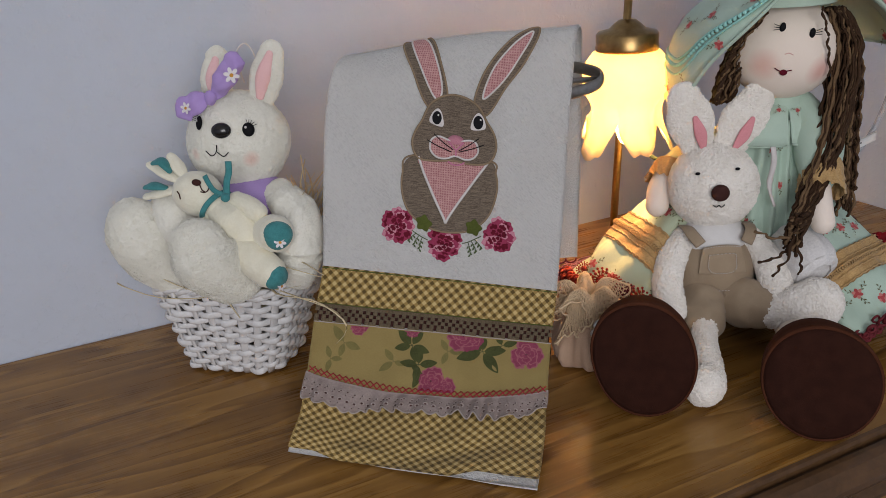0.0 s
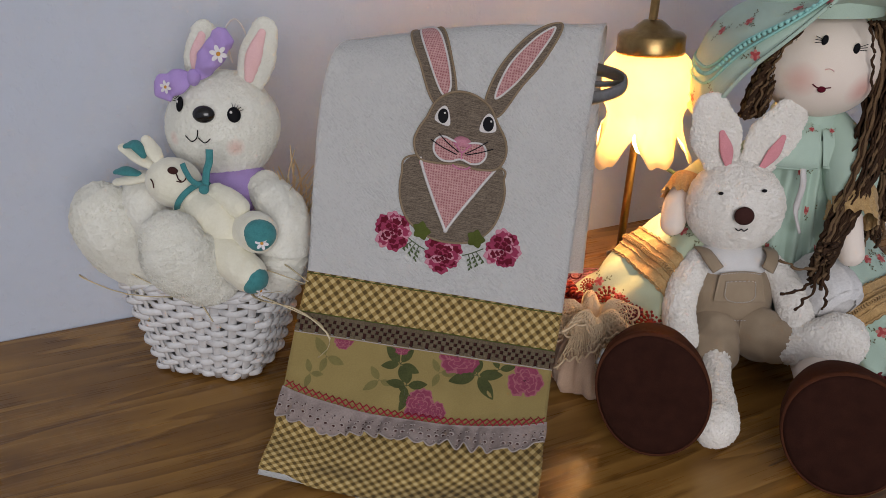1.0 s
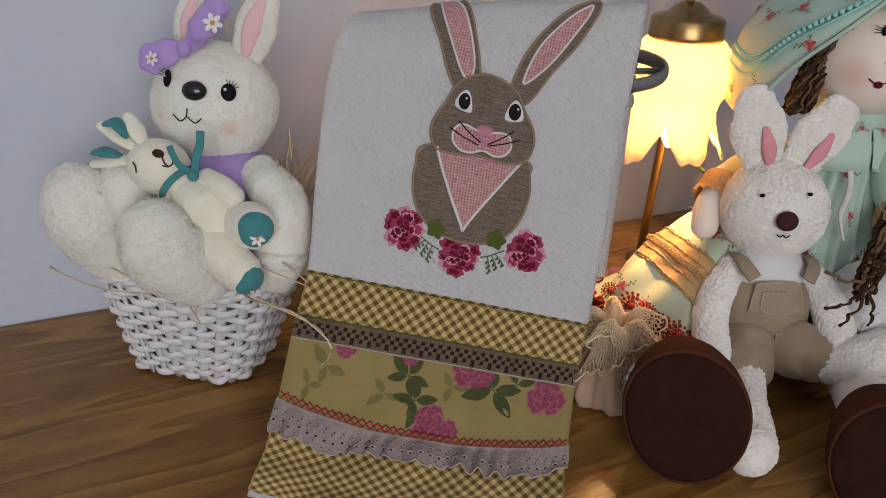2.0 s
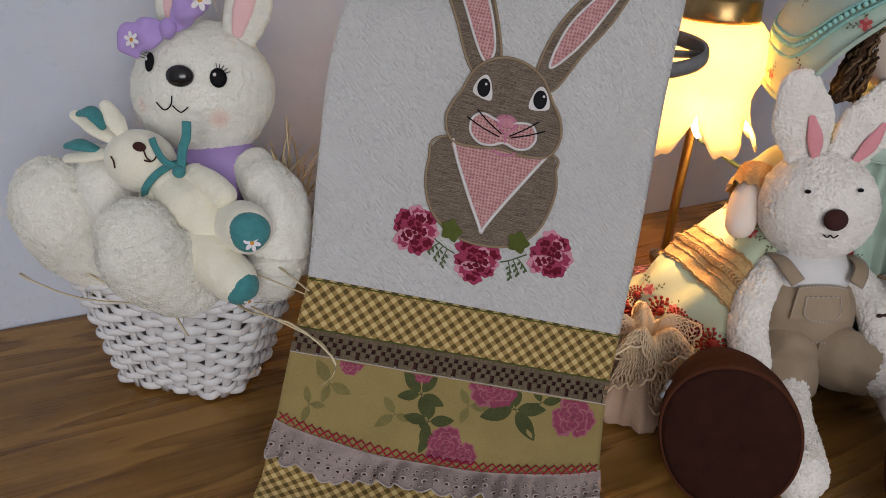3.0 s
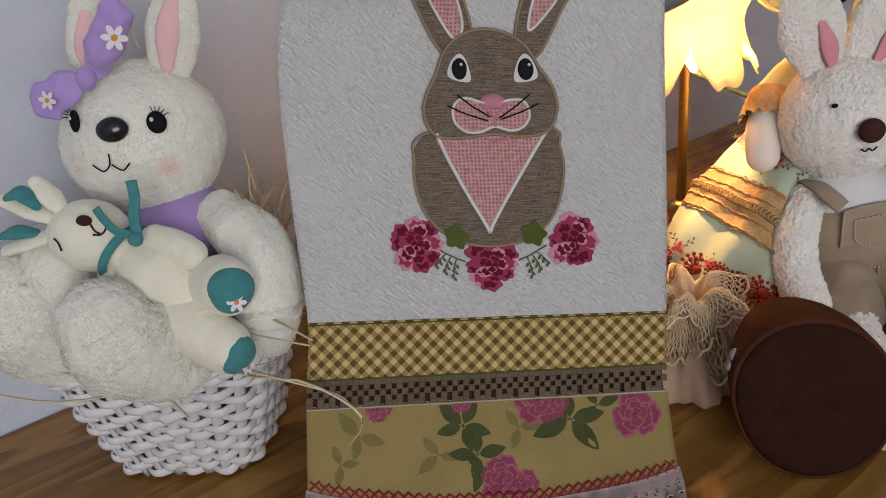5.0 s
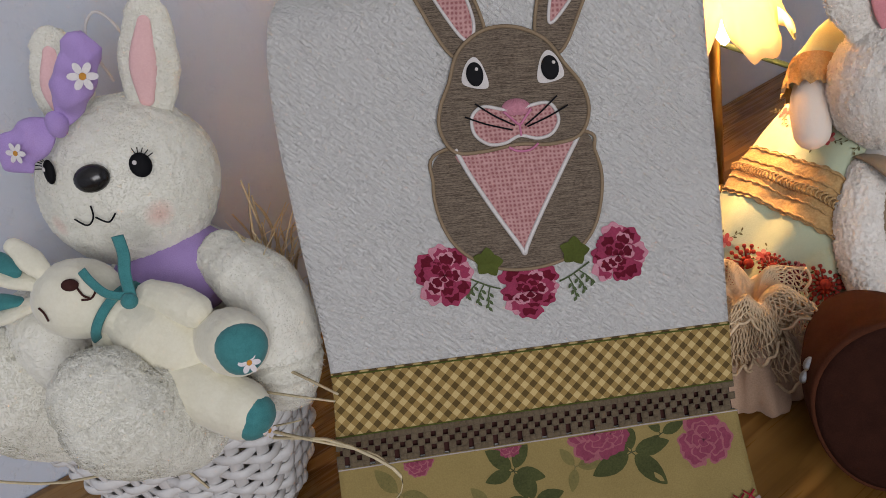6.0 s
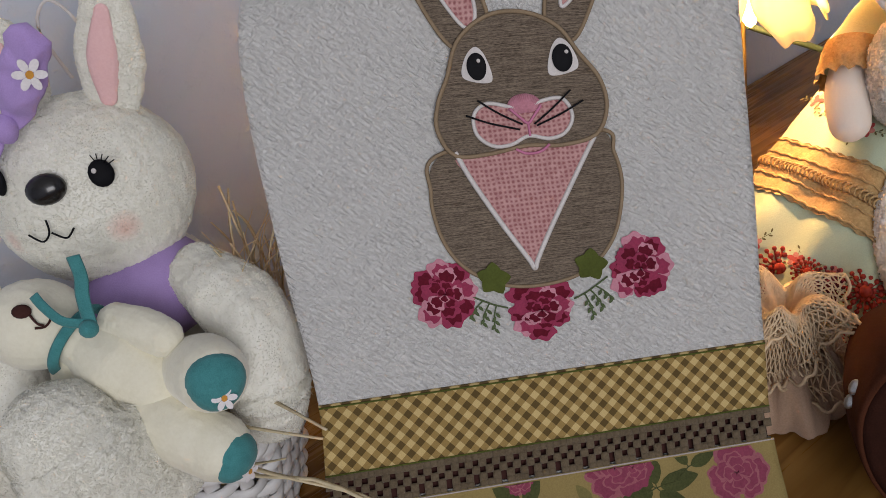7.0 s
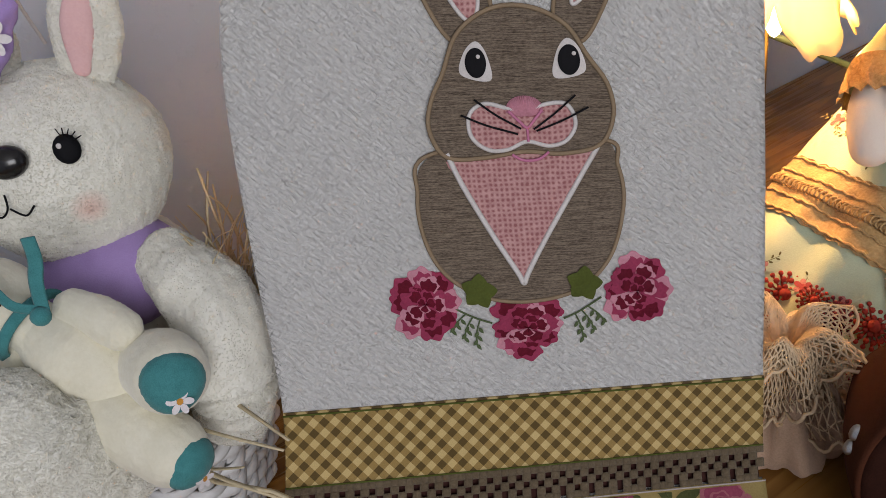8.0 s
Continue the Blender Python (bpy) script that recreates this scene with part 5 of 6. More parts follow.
def dashes(shell, pts, r=0.0006):
    for k in range(0, len(pts) - 1, 2):
        tube(shell, [pts[k], pts[k + 1]], r, 4)


s = Shell()
dashes(s, spline([bib_at(u, v, 0.0042) for u, v in ((-.022, .004), (-.022, -.010), (-.021, -.020), (-.014, -.026), (-.002, -.0275), (.010, -.026), (.017, -.020), (.018, -.010), (.018, .004), (-.002, .0042), (-.021, .004))], 70))
part("topstitch", s, SATIN_WHITE, dung, "pale topstitching")
s = Shell()
dashes(s, spline([bib_at(u, .0235, 0.0028) for u in (-.036, -.018, 0, .018, .036)], 32))
part("topstitch", s, SATIN_WHITE, dung, "pale topstitching")
s = Shell()
dashes(s, spline([on_ball(BODY_C, BODY_R, (.390 + u, 1.01, .112 - abs(u) * 0.05), 0.0015) for u in (-.05, -.025, 0, .025, .05)], 44))
part("topstitch", s, SATIN_WHITE, dung, "pale topstitching")
for side in (-1, 1):
    s = Shell()
    tube(s, spline([(.389 + side * .031, 1.027, .178), (.389 + side * .040, 1.039, .189), (.389 + side * .043, 1.056, .193), (.389 + side * .043, 1.078, .188)], 12), 0.0085, 8, flat=0.22, up=(0, -1, 0.6))
    part("strap", s, KHAKI, dung)
s = Shell()
tube(s, spline([(.391, 1.0135, .112), (.391, 1.013, .095), (.392, 1.016, .075), (.392, 1.022, .060)], 10), 0.0010, 5)
part("fly_seam", s, KHAKI, dung)
for pts, rad in (([(.345, 1.068, .172), (.322, 1.045, .145), (.313, 1.020, .115), (.315, 1.0, .092)], (.018, .021, .022, .020)), ([(.436, 1.066, .170), (.456, 1.045, .145), (.463, 1.025, .120), (.458, 1.0, .098)], (.018, .021, .024, .022))):
    plush("arm", bun, WHITE_PILE, lambda s: limb(s, pts, rad, 20, lump=0.002), 8000, 0.0062, 0.0017, "", 0.1, 1.5)
front_leg = plush("leg", bun, WHITE_PILE, lambda s: limb(s, [(.364, 1.006, .057), (.353, .962, .045), (.341, .915, .033), (.335, .898, .031)], (.018, .021, .026, .029), 22, lump=0.002), 9000, 0.0062, 0.0017, "", 0.1, 1.5)
plush("leg", bun, WHITE_PILE, lambda s: limb(s, [(.452, .992, .088), (.478, .985, .096), (.505, .985, .100)], (.024, .030, .037), 22, lump=0.002), 9000, 0.0062, 0.0017, "", 0.1, 1.5)

# moved back along the first camera ray, enlarged to fit that view; the stretched leg stays on the table
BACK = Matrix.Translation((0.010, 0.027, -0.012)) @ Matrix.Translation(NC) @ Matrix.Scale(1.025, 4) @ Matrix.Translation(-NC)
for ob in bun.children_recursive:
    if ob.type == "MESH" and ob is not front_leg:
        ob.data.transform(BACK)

# ---------------------------------------------------------------- rag doll, one mesh
doll = Shell()
D_MATS = [SKIN, MINT, MINT_LAMPLIT, MINT_DARK, AQUA, OCHRE_LACE, YARN, BLUSH, SATIN_BLACK, CRIMSON, FELT, FELT_SIDE, SILVER, KNIT_WHITE, RED_CROCHET, WINE_CROCHET, SATIN_WHITE, YARN_PALE, SPRIG_RED, SPRIG_PINK, SPRIG_LEAF]
(K_SKIN, K_MINT, K_LAMPLIT, K_DARK, K_AQUA, K_LACE, K_YARN, K_BLUSH, K_BLACK, K_LIP, K_SOLE, K_FELT, K_SILVER, K_KNIT, K_RED, K_WINE, K_WHITE, K_PALE, K_BLOOM, K_BUD, K_LEAF) = range(21)
DC, DR = Vector((.498, 1.158, .415)), (.076, .070, .070)
ball(doll, DC, DR, (0, 8, 0), 40, K_SKIN)
limb(doll, [(.500, 1.165, .36), (.502, 1.17, .32)], (.028, .028), 20, K_SKIN, 6)


def sprig(at, a, b, size, thick, seed):
    """A printed spray on a cloth at(a, b): a small rose with leaves on stalks."""
    local = random.Random(seed)
    p = at(a, b)
    du, dv = at(a + 0.008, b) - p, at(a, b + 0.008) - p
    way = dv.cross(du).normalized()
    n = way if way.dot(Vector((-0.1, -0.8, 0.5))) > 0 else -way
    p = p + n * (0.0008 if n == way else thick + 0.0008)
    e1 = du.normalized()
    e2 = n.cross(e1)

    def spot(x, y, r0, r1, turn, slot, lift):
        c, s = math.cos(turn), math.sin(turn)
        pts = [(r0 * math.cos(q), r1 * math.sin(q)) for q in (2 * math.pi * j / 9 for j in range(9))]
        doll.add([p + n * lift + e1 * (x + u * c - v * s) + e2 * (y + u * s + v * c) for u, v in pts], [tuple(range(9))], slot)
    turn = local.uniform(0, 6.28)
    for k in range(6):
        q = turn + k * 1.047
        spot(size * 0.24 * math.cos(q), size * 0.24 * math.sin(q), size * 0.17, size * 0.13, q, K_BLOOM if k % 2 else K_BUD, 0.00005 * k)
    spot(0, 0, size * 0.16, size * 0.15, 0, K_BLOOM, 0.0005)
    for stalk in range(3):
        q = turn + stalk * 2.1 + local.uniform(-0.4, 0.4)
        for k in range(4):
            d = size * (0.50 + 0.17 * k)
            side = 0.10 * size * (1 if k % 2 else -1)
            spot(d * math.cos(q) - side * math.sin(q), d * math.sin(q) + side * math.cos(q), size * 0.10, size * 0.045, q + (0.7 if k % 2 else -0.7), K_LEAF, 0.0002)
        spot(size * 0.62 * math.cos(q), size * 0.62 * math.sin(q), size * 0.38, size * 0.014, q, K_LEAF, 0.0001)


for p in ((.478, 1.11, .446), (.508, 1.11, .436)):
    c = on_ball(DC, DR, p, 0.001)
    ball(doll, c, (.0042, .0025, .0068), (0, 8, 0), 12, K_BLACK)
    for k in range(3):
        sd = -1 if p[0] < .49 else 1
        tube(doll, [c + Vector((sd * .004, 0, .002 * (k - 1))), c + Vector((sd * .0125, -0.001, .004 * (k - 0.6)))], 0.0004, 4, K_BLACK)
tube(doll, spline([on_ball(DC, DR, p, 0.001) for p in ((.463, 1.09, .398), (.470, 1.09, .394), (.478, 1.088, .3935), (.487, 1.09, .396))], 12), 0.0008, 5, K_LIP)
ball(doll, on_ball(DC, DR, (.4755, 1.088, .391), 0.0005), (.0055, .002, .0042), (0, 5, 0), 12, K_LIP)
tube(doll, spline([on_ball(DC, DR, p, 0.0006) for p in ((.474, 1.085, .418), (.480, 1.085, .4195), (.486, 1.085, .4165))], 8), 0.0006, 5, K_BLUSH)


# hat: a crown with a wide soft brim that lifts over the face and hangs at the sides
def brim_at(x, y):
    a = 2 * math.pi * x
    side, front = math.cos(a), -math.sin(a)
    left, right = max(0.0, -side), max(0.0, side)
    r = 0.072 + (0.098 + 0.008 * math.sin(3 * a + 1)) * math.sin(1.45 * y) - 0.022 * left * y ** 3
    drop = y ** 1.7 * (0.150 * left ** 1.2 + 0.085 * right ** 1.5 + 0.02 * max(0, -front)) - 0.040 * y * max(0, front) ** 1.6
    return Vector((DC.x - 0.010 + r * side * 0.99, DC.y + 0.012 - r * front * 0.78, 0.494 - drop + 0.004 * math.sin(7 * a) * y))


sheet(doll, brim_at, 90, 16, 0.006, K_MINT)
for y, r, sl in ((0.73, 0.0030, K_AQUA), (0.83, 0.0030, K_AQUA), (1.0, 0.0042, K_MINT)):
    tube(doll, [brim_at(k / 120, y) + Vector((0, -0.002, 0.004 if y < 1 else -0.003)) for k in range(120)], r, 6, sl, flat=0.6, closed=True)
for k in range(150):
    p = brim_at(k / 150, 0.78) + Vector((0, -0.003, 0.006))
    ball(doll, p, (.0034, .0030, .0030), (0, 0, 0), 6, K_AQUA)
for k in range(26):
    sprig(brim_at, (k + 0.5) / 26, 0.45 if k % 2 else 0.93, 0.017, 0.006, 100 + k)
lathe(doll, [(0.078, 0.478), (0.080, 0.50), (0.079, 0.53), (0.072, 0.56), (0.052, 0.582), (0.02, 0.592), (0.0, 0.594)], (DC.x - 0.010, DC.y + 0.012, 0), 40, K_MINT)

# yarn hair in hanging strands
hair_rng = random.Random(5)


def strand(pts, r=0.0030, n=84):
    base = spline(pts, n)
    ph, amp = hair_rng.uniform(0, 6), hair_rng.uniform(0.0010, 0.0023)
    curl = hair_rng.uniform(0.65, 1.0)
    tube(doll, [p + Vector((math.sin(i * curl + ph), 0.6 * math.cos(i * curl + ph), 0.5 * math.sin(i * 0.61 * curl))) * amp * (0.6 + 0.8 * abs(math.sin(i * 0.23 + ph))) for i, p in enumerate(base)], lambda q: r * (0.65 + 0.6 * abs(math.sin(q * 70 + ph))), 5, K_PALE if hair_rng.random() < 0.30 else K_YARN)


for k in range(64):
    o = Vector((hair_rng.uniform(-0.020, 0.020), hair_rng.uniform(-0.016, 0.024), 0))
    e = hair_rng.uniform(-0.02, 0.04)
    strand([Vector((.552, 1.125, .470)) + o * 0.6, Vector((.570, 1.120, .42)) + o, Vector((.560, 1.105, .33)) + o * 0.9, Vector((.535, 1.075, .265)) + o * 0.8, Vector((.505, 1.045, .215)) + o * 0.6, Vector((.482, 1.02, .175 + e)) + o * 0.5], hair_rng.uniform(0.0014, 0.0024))
for k in range(40):
    o = Vector((hair_rng.uniform(-0.012, 0.014), hair_rng.uniform(-0.010, 0.022), 0))
    strand([Vector((.562, 1.14, .46)) + o * 0.6, Vector((.584, 1.125, .40)) + o, Vector((.588, 1.118, .30)) + o, Vector((.590, 1.11, .20 + hair_rng.uniform(-0.03, 0.03))) + o], hair_rng.uniform(0.0014, 0.0023))
for k in range(44):
    o = Vector((hair_rng.uniform(-0.012, 0.016), hair_rng.uniform(-0.008, 0.02), 0))
    strand([Vector((.450, 1.122, .470)) + o * 0.5, Vector((.431, 1.130, .430)) + o * 0.8, Vector((.420, 1.140, .390)) + o, Vector((.412, 1.145, .345)) + o], hair_rng.uniform(0.0014, 0.0024), 54)
strand([(.515, 1.083, .478), (.524, 1.082, .45), (.532, 1.087, .42), (.540, 1.095, .385)], 0.0017, 34)
for pts in ([(.478, 1.02, .180), (.458, 1.005, .188), (.440, 1.0, .192), (.425, 1.005, .200)], [(.475, 1.015, .165), (.450, 1.0, .160), (.428, .995, .158)], [(.480, 1.018, .185), (.470, .998, .165), (.455, .990, .150), (.448, .988, .140)], [(.486, 1.02, .175), (.492, 1.01, .15), (.487, 1.0, .135)]):
    strand(pts, 0.0018, 26)

# dress
limb(doll, [(.500, 1.18, .33), (.495, 1.185, .25), (.49, 1.18, .15), (.48, 1.17, .07)], (.048, .062, .080, .085), 30, K_MINT, 18, lump=0.003, freq=30)
for side in (-1, 1):
    def collar_at(a, b):
        an = -1.57 + side * (0.06 + 1.9 * a)
        r = 0.030 + 0.052 * b * (1 - 0.35 * (2 * a - 1) ** 4)
        return Vector((.502 + r * math.cos(an) * 1.05, 1.165 + r * math.sin(an) * 0.8, .340 - 0.034 * b - 0.020 * b * b + 0.006 * math.sin(b * 3.1)))
    sheet(doll, collar_at, 24, 8, 0.004, K_MINT)
    tube(doll, [collar_at(k / 23, 1.0) for k in range(24)], 0.0018, 6, K_MINT)
    for k in range(4):
        sprig(collar_at, 0.12 + 0.25 * k, 0.35 + 0.35 * (k % 2), 0.009, 0.004, 140 + k)


def bodice_at(a, b):
    """Gathered cotton over the chest, its pleats opening downwards."""
    an = math.radians(-172 + 164 * a)
    r = 0.056 + 0.034 * b + (0.0015 + 0.0045 * b) * math.sin(a * 62 + 1.5 * math.sin(a * 11)) + 0.003 * noise.noise((a * 7, b * 4, 2.2))
    return Vector((.500 - 0.012 * b + r * math.cos(an), 1.183 + r * math.sin(an) * 0.98, .318 - 0.185 * b))


sheet(doll, bodice_at, 120, 18, 0.003, K_MINT)
for k in range(9):
    sprig(bodice_at, 0.14 + 0.09 * k, (0.22, 0.5, 0.78)[k % 3], 0.015, 0.003, 170 + k)
tube(doll, spline([(.475, 1.115, .305), (.477, 1.098, .27), (.470, 1.090, .235), (.478, 1.085, .205)], 14), 0.0042, 8, K_WHITE, flat=0.5)
limb(doll, [(.530, 1.16, .325), (.545, 1.125, .290), (.540, 1.10, .262), (.535, 1.085, .245)], (.028, .034, .030, .024), 22, K_MINT, 14, lump=0.003)
limb(doll, [(.533, 1.080, .240), (.530, 1.065, .215), (.533, 1.05, .190)], (.017, .019, .0165), 20, K_SKIN, 10)
limb(doll, [(.465, 1.17, .300), (.410, 1.19, .262), (.368, 1.185, .246), (.345, 1.17, .238)], (.026, .029, .026, .021), 22, K_LAMPLIT, 14, lump=0.004)
limb(doll, [(.348, 1.165, .242), (.330, 1.145, .222), (.322, 1.130, .200)], (.017, .019, .017), 20, K_SKIN, 10)


def lace_cuff(a, b, r0, r1, slot=K_LACE):
    a, b = Vector(a), Vector(b)
    ax = (b - a).normalized()
    q = Vector((0, 0, 1)).rotation_difference(ax)
    L = (b - a).length
    verts = []
    for j in range(8):
        t = j / 7
        for i in range(64):
            an = 2 * math.pi * i / 64
            r = r0 + (r1 - r0) * t + 0.0022 * math.sin(an * 13 + j) * t + 0.0014 * math.sin(an * 32 + j * 2.2)
            verts.append(a + q @ Vector((r * math.cos(an), r * math.sin(an), L * t + 0.002 * t * math.sin(an * 16))))
    doll.add(verts, grid_faces(64, 8, True), slot)


lace_cuff((.545, 1.10, .262), (.534, 1.068, .228), .026, .031)
lace_cuff((.352, 1.172, .248), (.335, 1.150, .226), .024, .028)


# skirt spread over both legs, with a lace band and a crocheted hem
def skirt_at(cx, cy, cz, tx, ty, tz, wide0, wide1, a, b, tall):
    """A half-round gown lying over a leg: b runs along it, a over its back."""
    ax = Vector((tx - cx, ty - cy, tz - cz))
    dr = ax.normalized()
    up = Vector((0, 0, 1)) - dr * dr.z
    up.normalize()
    sd = dr.cross(up)
    an = math.pi * (a * 1.1 - 0.05)
    w = wide0 + (wide1 - wide0) * b ** 0.8
    tall = tall * (1 - 0.25 * b * b)
    pleat = 1 + 0.10 * math.sin(a * 17 + 3 * math.sin(b * 4)) * b + 0.045 * math.sin(a * 39 + 2 * b) * b + 0.05 * noise.noise((a * 6, b * 7, cx * 9))
    p = Vector((cx, cy, cz)) + ax * b + (sd * math.cos(an) * w + up * math.sin(an) * w * tall) * pleat
    p.z = max(p.z, 0.006)
    return p


LEGS = ((.46, 1.20, .190, .246, 1.130, .024, .076, .096, 1.02, K_LAMPLIT, K_RED), (.53, 1.20, .16, .640, 1.050, .020, .070, .095, .80, K_MINT, K_WINE))
for cx, cy, cz, tx, ty, tz, q0, q1, tall, sl, hem in LEGS:
    at = lambda a, b: skirt_at(cx, cy, cz, tx, ty, tz, q0, q1, a, b, tall)
    sheet(doll, at, 72, 22, 0.003, sl)
    sheet(doll, lambda a, b: at(a, 0.50 + 0.20 * b + 0.006 * math.sin(a * 150) * (b - 0.5)) + Vector((0, -.0030, .0030)) + Vector((0, -.0006, .0006)) * math.sin(a * 90 + b * 9), 150, 9, 0.001, K_LACE)
    for k in range(22):
        sprig(at, 0.10 + 0.80 * ((k * 0.618) % 1.0), (0.16, 0.36, 0.82)[k % 3] + 0.05 * math.sin(k * 2.3), 0.019, 0.003, 200 + k + int(tx * 90))
    for b0 in (0.51, 0.56, 0.64, 0.69):
        tube(doll, [at(k / 90, b0 + 0.003 * math.sin(k * 1.9)) + Vector((0, -.004, .004)) for k in range(91)], 0.0012, 5, K_LACE)
    for k in range(70):
        p = at((k + 0.5) / 70, 0.60) + Vector((0, -.005, .005))
        tube(doll, [p + Vector((.0042 * math.cos(x), -.0005, .0042 * math.sin(x))) for x in (2 * math.pi * j / 8 for j in range(8))], 0.0011, 4, K_LACE, closed=True)
    for k in range(120):
        p = at(k / 120, 1.0) + Vector((hair_rng.uniform(-.006, .006), hair_rng.uniform(-.008, .006), hair_rng.uniform(-.002, .010)))
        p.z = max(p.z, 0.006)
        rr = hair_rng.uniform(.0035, .0065)
        tube(doll, [p + Vector((rr * math.cos(x), 0.3 * rr * math.sin(x * 2), rr * math.sin(x))) for x in (2 * math.pi * j / 9 for j in range(9))], 0.0018, 5, hem if k % 3 else K_WINE, closed=True)


def crochet_flower(c, r, slot=K_RED):
    c = Vector(c)
    n = Vector((-0.1, -0.75, 0.6)).normalized()
    u = n.orthogonal().normalized()
    v = n.cross(u)
    for rad, cnt, sz in ((0.0, 1, 0.30), (0.36, 9, 0.12), (0.68, 14, 0.13), (0.95, 17, 0.11)):
        for k in range(cnt):
            a = 2 * math.pi * k / cnt
            ball(doll, c + (u * math.cos(a) + v * math.sin(a)) * r * rad + n * (0.003 * (1 - rad)), (r * sz,) * 3, (0, 0, 0), 8, slot)
    for k in range(17):
        a = 2 * math.pi * k / 17
        tube(doll, [c + (u * math.cos(a) + v * math.sin(a)) * r * 0.3, c + (u * math.cos(a) + v * math.sin(a)) * r * 0.92], r * 0.05, 4, slot)


crochet_flower((.286, 1.050, .084), .019)
crochet_flower((.235, 1.095, .098), .020)
crochet_flower((.262, 1.062, .092), .016, K_WINE)
crochet_flower((.276, 1.070, .078), .016, K_WINE)
crochet_flower((.248, 1.072, .104), .013, K_RED)
crochet_flower((.213, 1.125, .105), .012)

# pantaloon cuff, legs and boots
lathe(doll, [(0.018, 0.0), (0.030, 0.004), (0.036, 0.016), (0.038, 0.035), (0.034, 0.060), (0.028, 0.080)], (.530, 1.035, .118), 40, K_KNIT, (-0.25, 0.75, 0.35), wave=lambda r, h, a: (r * (1 + 0.05 * math.sin(9 * a)), h))
lathe(doll, [(0.0, 0.006), (0.02, 0.003), (0.032, 0.005)], (.530, 1.035, .118), 30, K_KNIT, (-0.25, 0.75, 0.35))
limb(doll, [(.40, 1.12, .042), (.315, 1.045, .046), (.274, .970, .062)], (.024, .024, .028), 20, K_SKIN, 10)
limb(doll, [(.52, 1.15, .05), (.495, 1.02, .045), (.466, .91, .062)], (.030, .026, .030), 20, K_SKIN, 10)


def boot(c, d, r, tall):
    """A felt boot that lies on its heel: an oval flat sole, a seam, and the upper behind it."""
    oval = lambda rr, h, a: (rr * (1 + tall * math.sin(a) ** 2 + 0.010 * math.sin(3 * a + 1)), h)
    lathe(doll, [(0.0, 0.004), (r * 0.55, 0.0045), (r * 0.88, 0.003), (r * 0.945, 0.0005), (r * 0.955, -0.002)], c, 56, K_SOLE, d, wave=oval)
    lathe(doll, [(r * 0.95, -0.001), (r * 0.985, 0.0), (r, -0.004), (r * 0.995, -0.010), (r * 0.978, -0.012), (r * 0.985, -0.018), (r * 0.96, -0.034), (r * 0.86, -0.062), (r * 0.72, -0.090), (r * 0.58, -0.112), (r * 0.40, -0.116)], c, 56, K_FELT, d, wave=oval)


boot((.2520, .880, .0810), (-0.23, -0.96, 0.10), .0655, 0.20)
boot((.4480, .815, .0745), (-0.27, -0.95, 0.13), .0675, 0.09)
BOOT_TURN = Vector((0, 0, 1)).rotation_difference(Vector((-0.23, -0.96, 0.10)).normalized())
for up in (0.42, 0.62):
    way = BOOT_TURN.inverted() @ Vector((-1, 0, up))
    way.z = 0
    way.normalize()
    p = Vector((.2520, .880, .0810)) + BOOT_TURN @ (way * (.0655 * 0.985 * (1 + 0.20 * way.y ** 2) + 0.0008) + Vector((0, 0, -0.022)))
    ball(doll, p, (.0022, .0040, .0058), (0, 38, 20), 12, K_SILVER)
tagged(part("rag_doll", doll, D_MATS), "seated rag doll in sprigged mint dress, sun hat and brown boots", "doll")

# ---------------------------------------------------------------- net pouch, rose, light strip, doily
pouch = thing("net_pouch", (0.205, 1.03, 0), "peach net and cloth pouch standing beside the towel", "pouch")
s = Shell()
lathe(s, [(0.0, 0.0), (0.034, 0.0), (0.046, 0.006), (0.052, 0.020), (0.051, 0.034), (0.046, 0.050), (0.040, 0.068), (0.028, 0.084), (0.012, 0.092), (0.0, 0.094)], (.207, 1.035, 0.001), 72, 0,
      wave=lambda r, h, a: (r * (1 + 0.11 * math.sin(7 * a + 40 * h) + 0.05 * math.sin(17 * a)), h + 0.004 * math.sin(5 * a) * (h > 0.01)))
part("cloth_base", s, PEACH_CLOTH, pouch, "crumpled peach lining cloth")
net = Shell()
pr = random.Random(3)


def net_at(x, y, k):
    """One flounce of the net: it springs from the middle and turns over outwards."""
    a = x * 2 * math.pi
    r = (0.008 + 0.047 * y) * (0.82 + 0.55 * y * (1 - abs(math.sin(2.5 * a + 1.3 * k))) ** 1.4 + 0.08 * math.sin(8 * a + k))
    z = 0.078 + 0.010 * k + 0.030 * math.sin(min(1.0, y * 1.2) * 1.9) - 0.040 * y ** 2.2 * (1.25 - 0.35 * k) + 0.012 * math.sin(5 * a + 3 * k) * y
    return Vector((.205 + 0.85 * r * math.cos(a), 1.030 + 0.8 * r * math.sin(a), z))


for k in range(3):
    for i in range(84):
        for sg in (1, -1):
            tube(net, [net_at(i / 84 + sg * 0.08 * y + 0.004 * math.sin(y * 40), y, k) for y in (j / 10 for j in range(11))], 0.0008, 3)
    for y in (0.35, 0.5, 0.65, 0.8, 0.92):
        tube(net, [net_at(i / 120, y + 0.02 * math.sin(i * 1.3), k) for i in range(120)], 0.0008, 3, closed=True)
    tube(net, [net_at(i / 160, 1.0 + 0.07 * abs(math.sin(i * 0.6)), k) for i in range(160)], 0.0015, 5, closed=True)
part("net_flounce", net, PEACH_MESH, pouch, "peach openwork net")

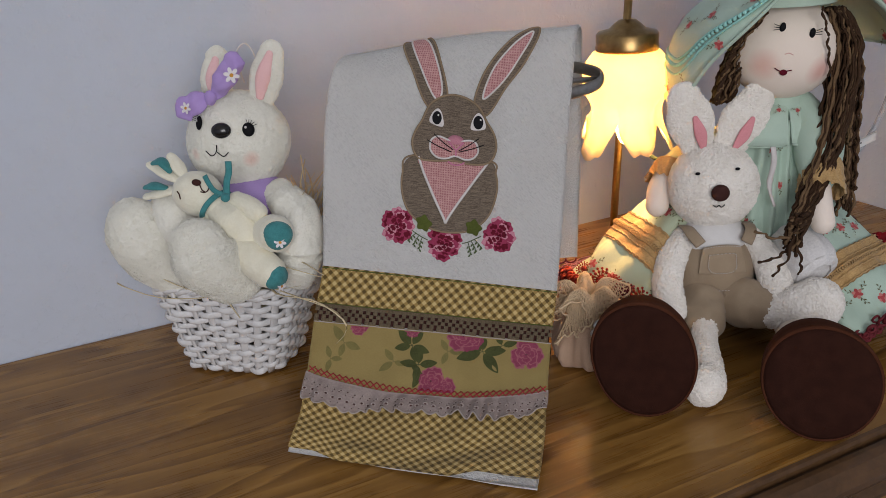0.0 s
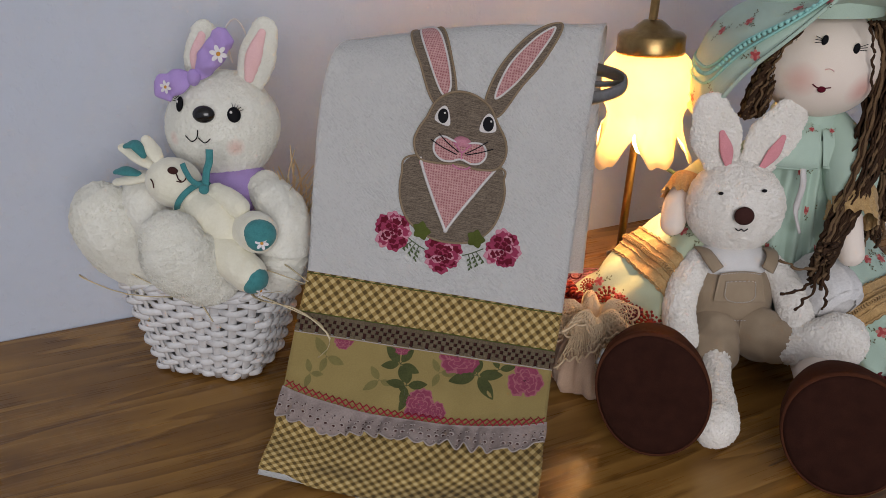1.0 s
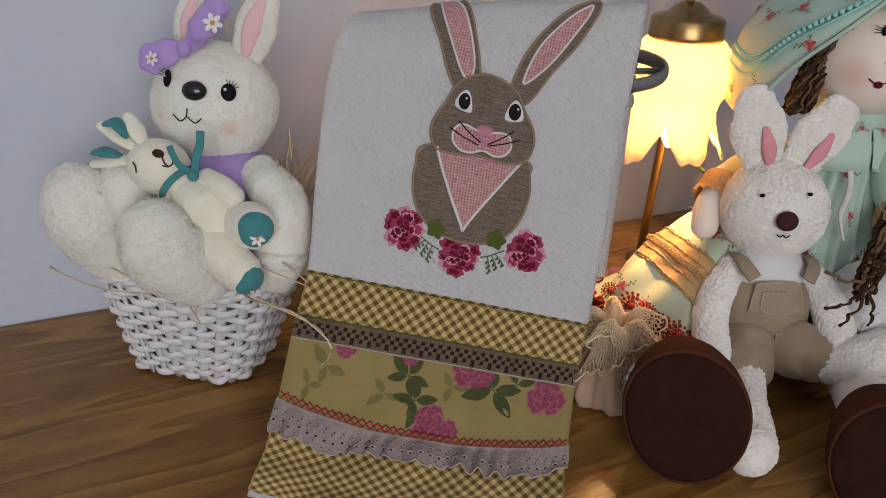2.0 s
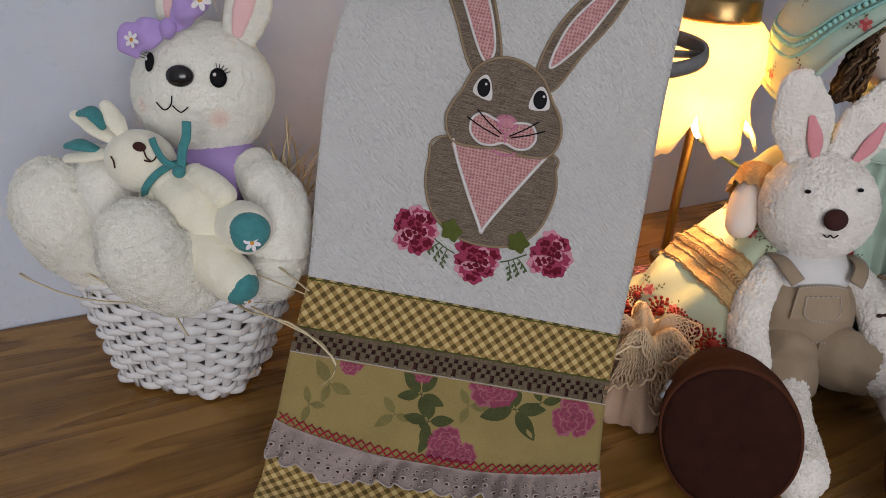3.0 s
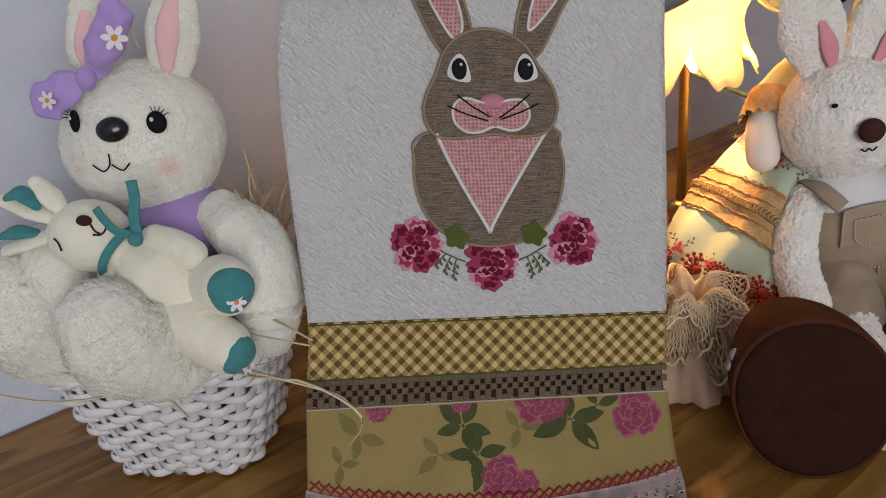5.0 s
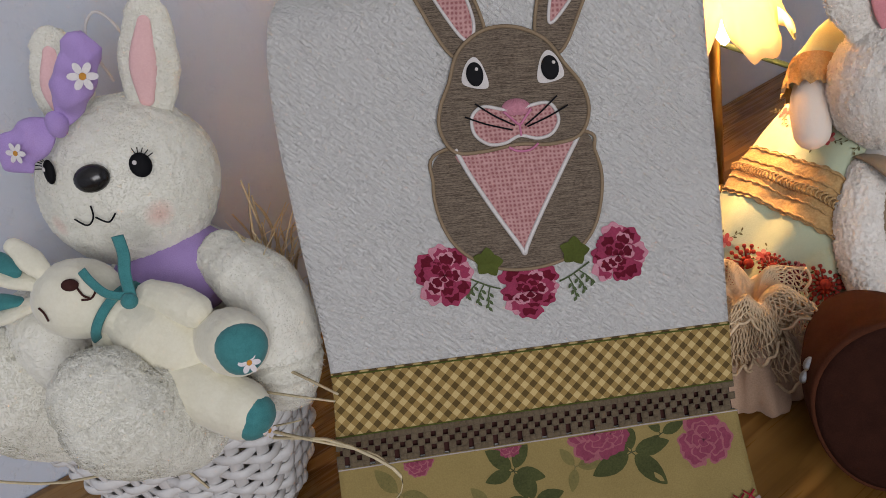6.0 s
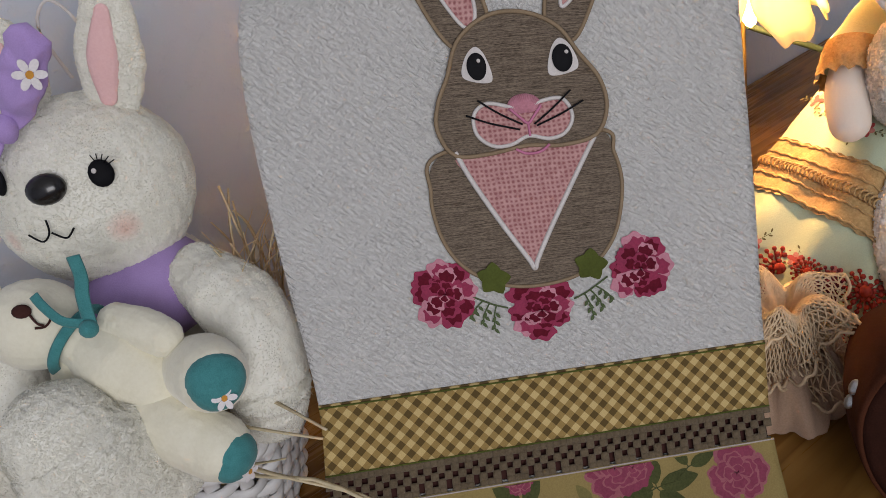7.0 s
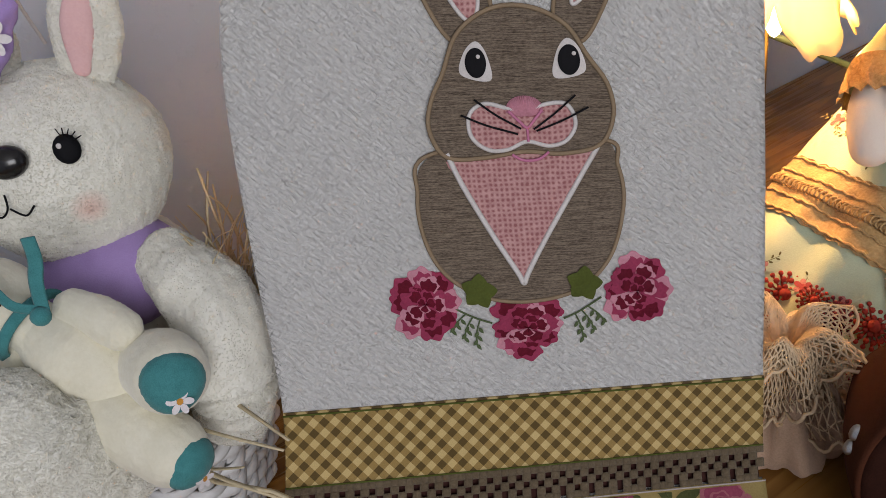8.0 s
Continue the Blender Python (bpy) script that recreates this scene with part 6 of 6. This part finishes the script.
rose = thing("red_rose", (0.69, 1.2, 0), "red artificial rose with green leaves lying behind the doll", "flower")
s = Shell()
tube(s, spline([(.314, 1.30, .250), (.385, 1.30, .206), (.48, 1.285, .150), (.58, 1.25, .105), (.66, 1.21, .080)], 30), 0.0033, 8)
part("stem", s, STEM_GREEN, rose, "green plastic stem")
RC = Vector((.700, 1.190, .085))
for k in range(16):
    s = Shell()
    a, lvl = k * 2.4, k / 16
    r = 0.012 + 0.034 * lvl

    def rose_petal(x, y):
        an = a + (x - 0.5) * (1.6 - 0.5 * lvl)
        rr = r * (0.35 + 0.65 * math.sin(y * 1.5)) + 0.006 * y * y * lvl * 2 + 0.002 * math.sin(x * 9 + k)
        return RC + Vector((rr * math.cos(an), rr * math.sin(an), -0.020 + 0.048 * y * (1 - 0.35 * lvl) - 0.010 * lvl * y ** 3 - 0.008 * abs(x - 0.5)))
    sheet(s, rose_petal, 9, 8, 0.0008)
    part("petal", s, PETAL_RED, rose)
for c, a, l in (((.648, 1.185, .104), 2.7, .050), ((.655, 1.17, .088), 3.6, .045), ((.665, 1.16, .070), 4.2, .04)):
    s = Shell()
    sheet(s, lambda x, y: Vector(c) + Vector((math.cos(a), math.sin(a), 0)) * (x - 0.5) * l + Vector((-math.sin(a), math.cos(a), 0.25)) * (y - 0.5) * l * 0.6 * math.sin(math.pi * min(1, max(0.03, x))) + Vector((0, 0, 0.010 * math.sin(x * 3.1) + 0.004 * abs(y - 0.5))), 12, 7, 0.0007)
    part("leaf", s, LEAF_GREEN, rose, "green fabric leaf")

strip = thing("light_strip_ring", (0.70, 1.35, 0.1), "clear plastic hoop with a white taped label strip", "hoop")
s = Shell()
HOOP = [(.64, 1.33, .125), (.684, 1.35, .172), (.726, 1.36, .208), (.753, 1.365, .262), (.770, 1.37, .330), (.765, 1.38, .40), (.74, 1.39, .46)]
tube(s, spline(HOOP, 40), 0.0075, 8, 0, flat=0.3, up=(-0.6, 0, 0.6))
part("hoop", s, CLEAR, strip, "clear plastic tube")
s = Shell()
sheet(s, lambda x, y: Vector((.668 + .074 * x, 1.346 + .004 * x, .186 + .034 * x + .016 * y)), 10, 4, 0.0012)
tape = part("label_strip", s, PLASTIC_WHITE, strip, "white plastic strip")
for x, w in ((0.32, .0014), (0.48, .0048), (0.66, .0012)):
    s = Shell()
    c = Vector((.668 + .074 * x, 1.3445 + .004 * x, .194 + .034 * x))
    s.add([c + Vector((-w, 0, -w)), c + Vector((w, 0, -w * 0.6)), c + Vector((w, 0, w * 1.2)), c + Vector((-w, 0, w))], [(0, 1, 2, 3)])
    part("chip", s, SATIN_BLACK, tape, "small dark square", smooth=False)
s = Shell()
tube(s, spline([(.690, 1.36, .004), (.688, 1.355, .06), (.672, 1.345, .12), (.66, 1.338, .145)], 12), 0.004, 8)
part("foot", s, CLEAR, strip)

doily = Shell()
DO = Vector((.30, 1.315, .0025))
for r in range(3, 15):
    rad = r * 0.009
    tube(doily, [DO + Vector((math.cos(a), 0.85 * math.sin(a), 0)) * rad * (1 + 0.03 * math.sin(a * 14) * (r > 12)) for a in (2 * math.pi * k / 84 for k in range(84))], 0.0011, 4, closed=True)
for k in range(56):
    a = 2 * math.pi * k / 56
    for sg in (1, -1):
        tube(doily, [DO + Vector((math.cos(a + sg * 0.12 * j), 0.85 * math.sin(a + sg * 0.12 * j), 0)) * (0.027 + 0.0135 * j) for j in range(8)], 0.0009, 4)
tagged(part("doily", doily, ROSE_PALE), "pale pink crocheted lace doily under the lamp", "doily")
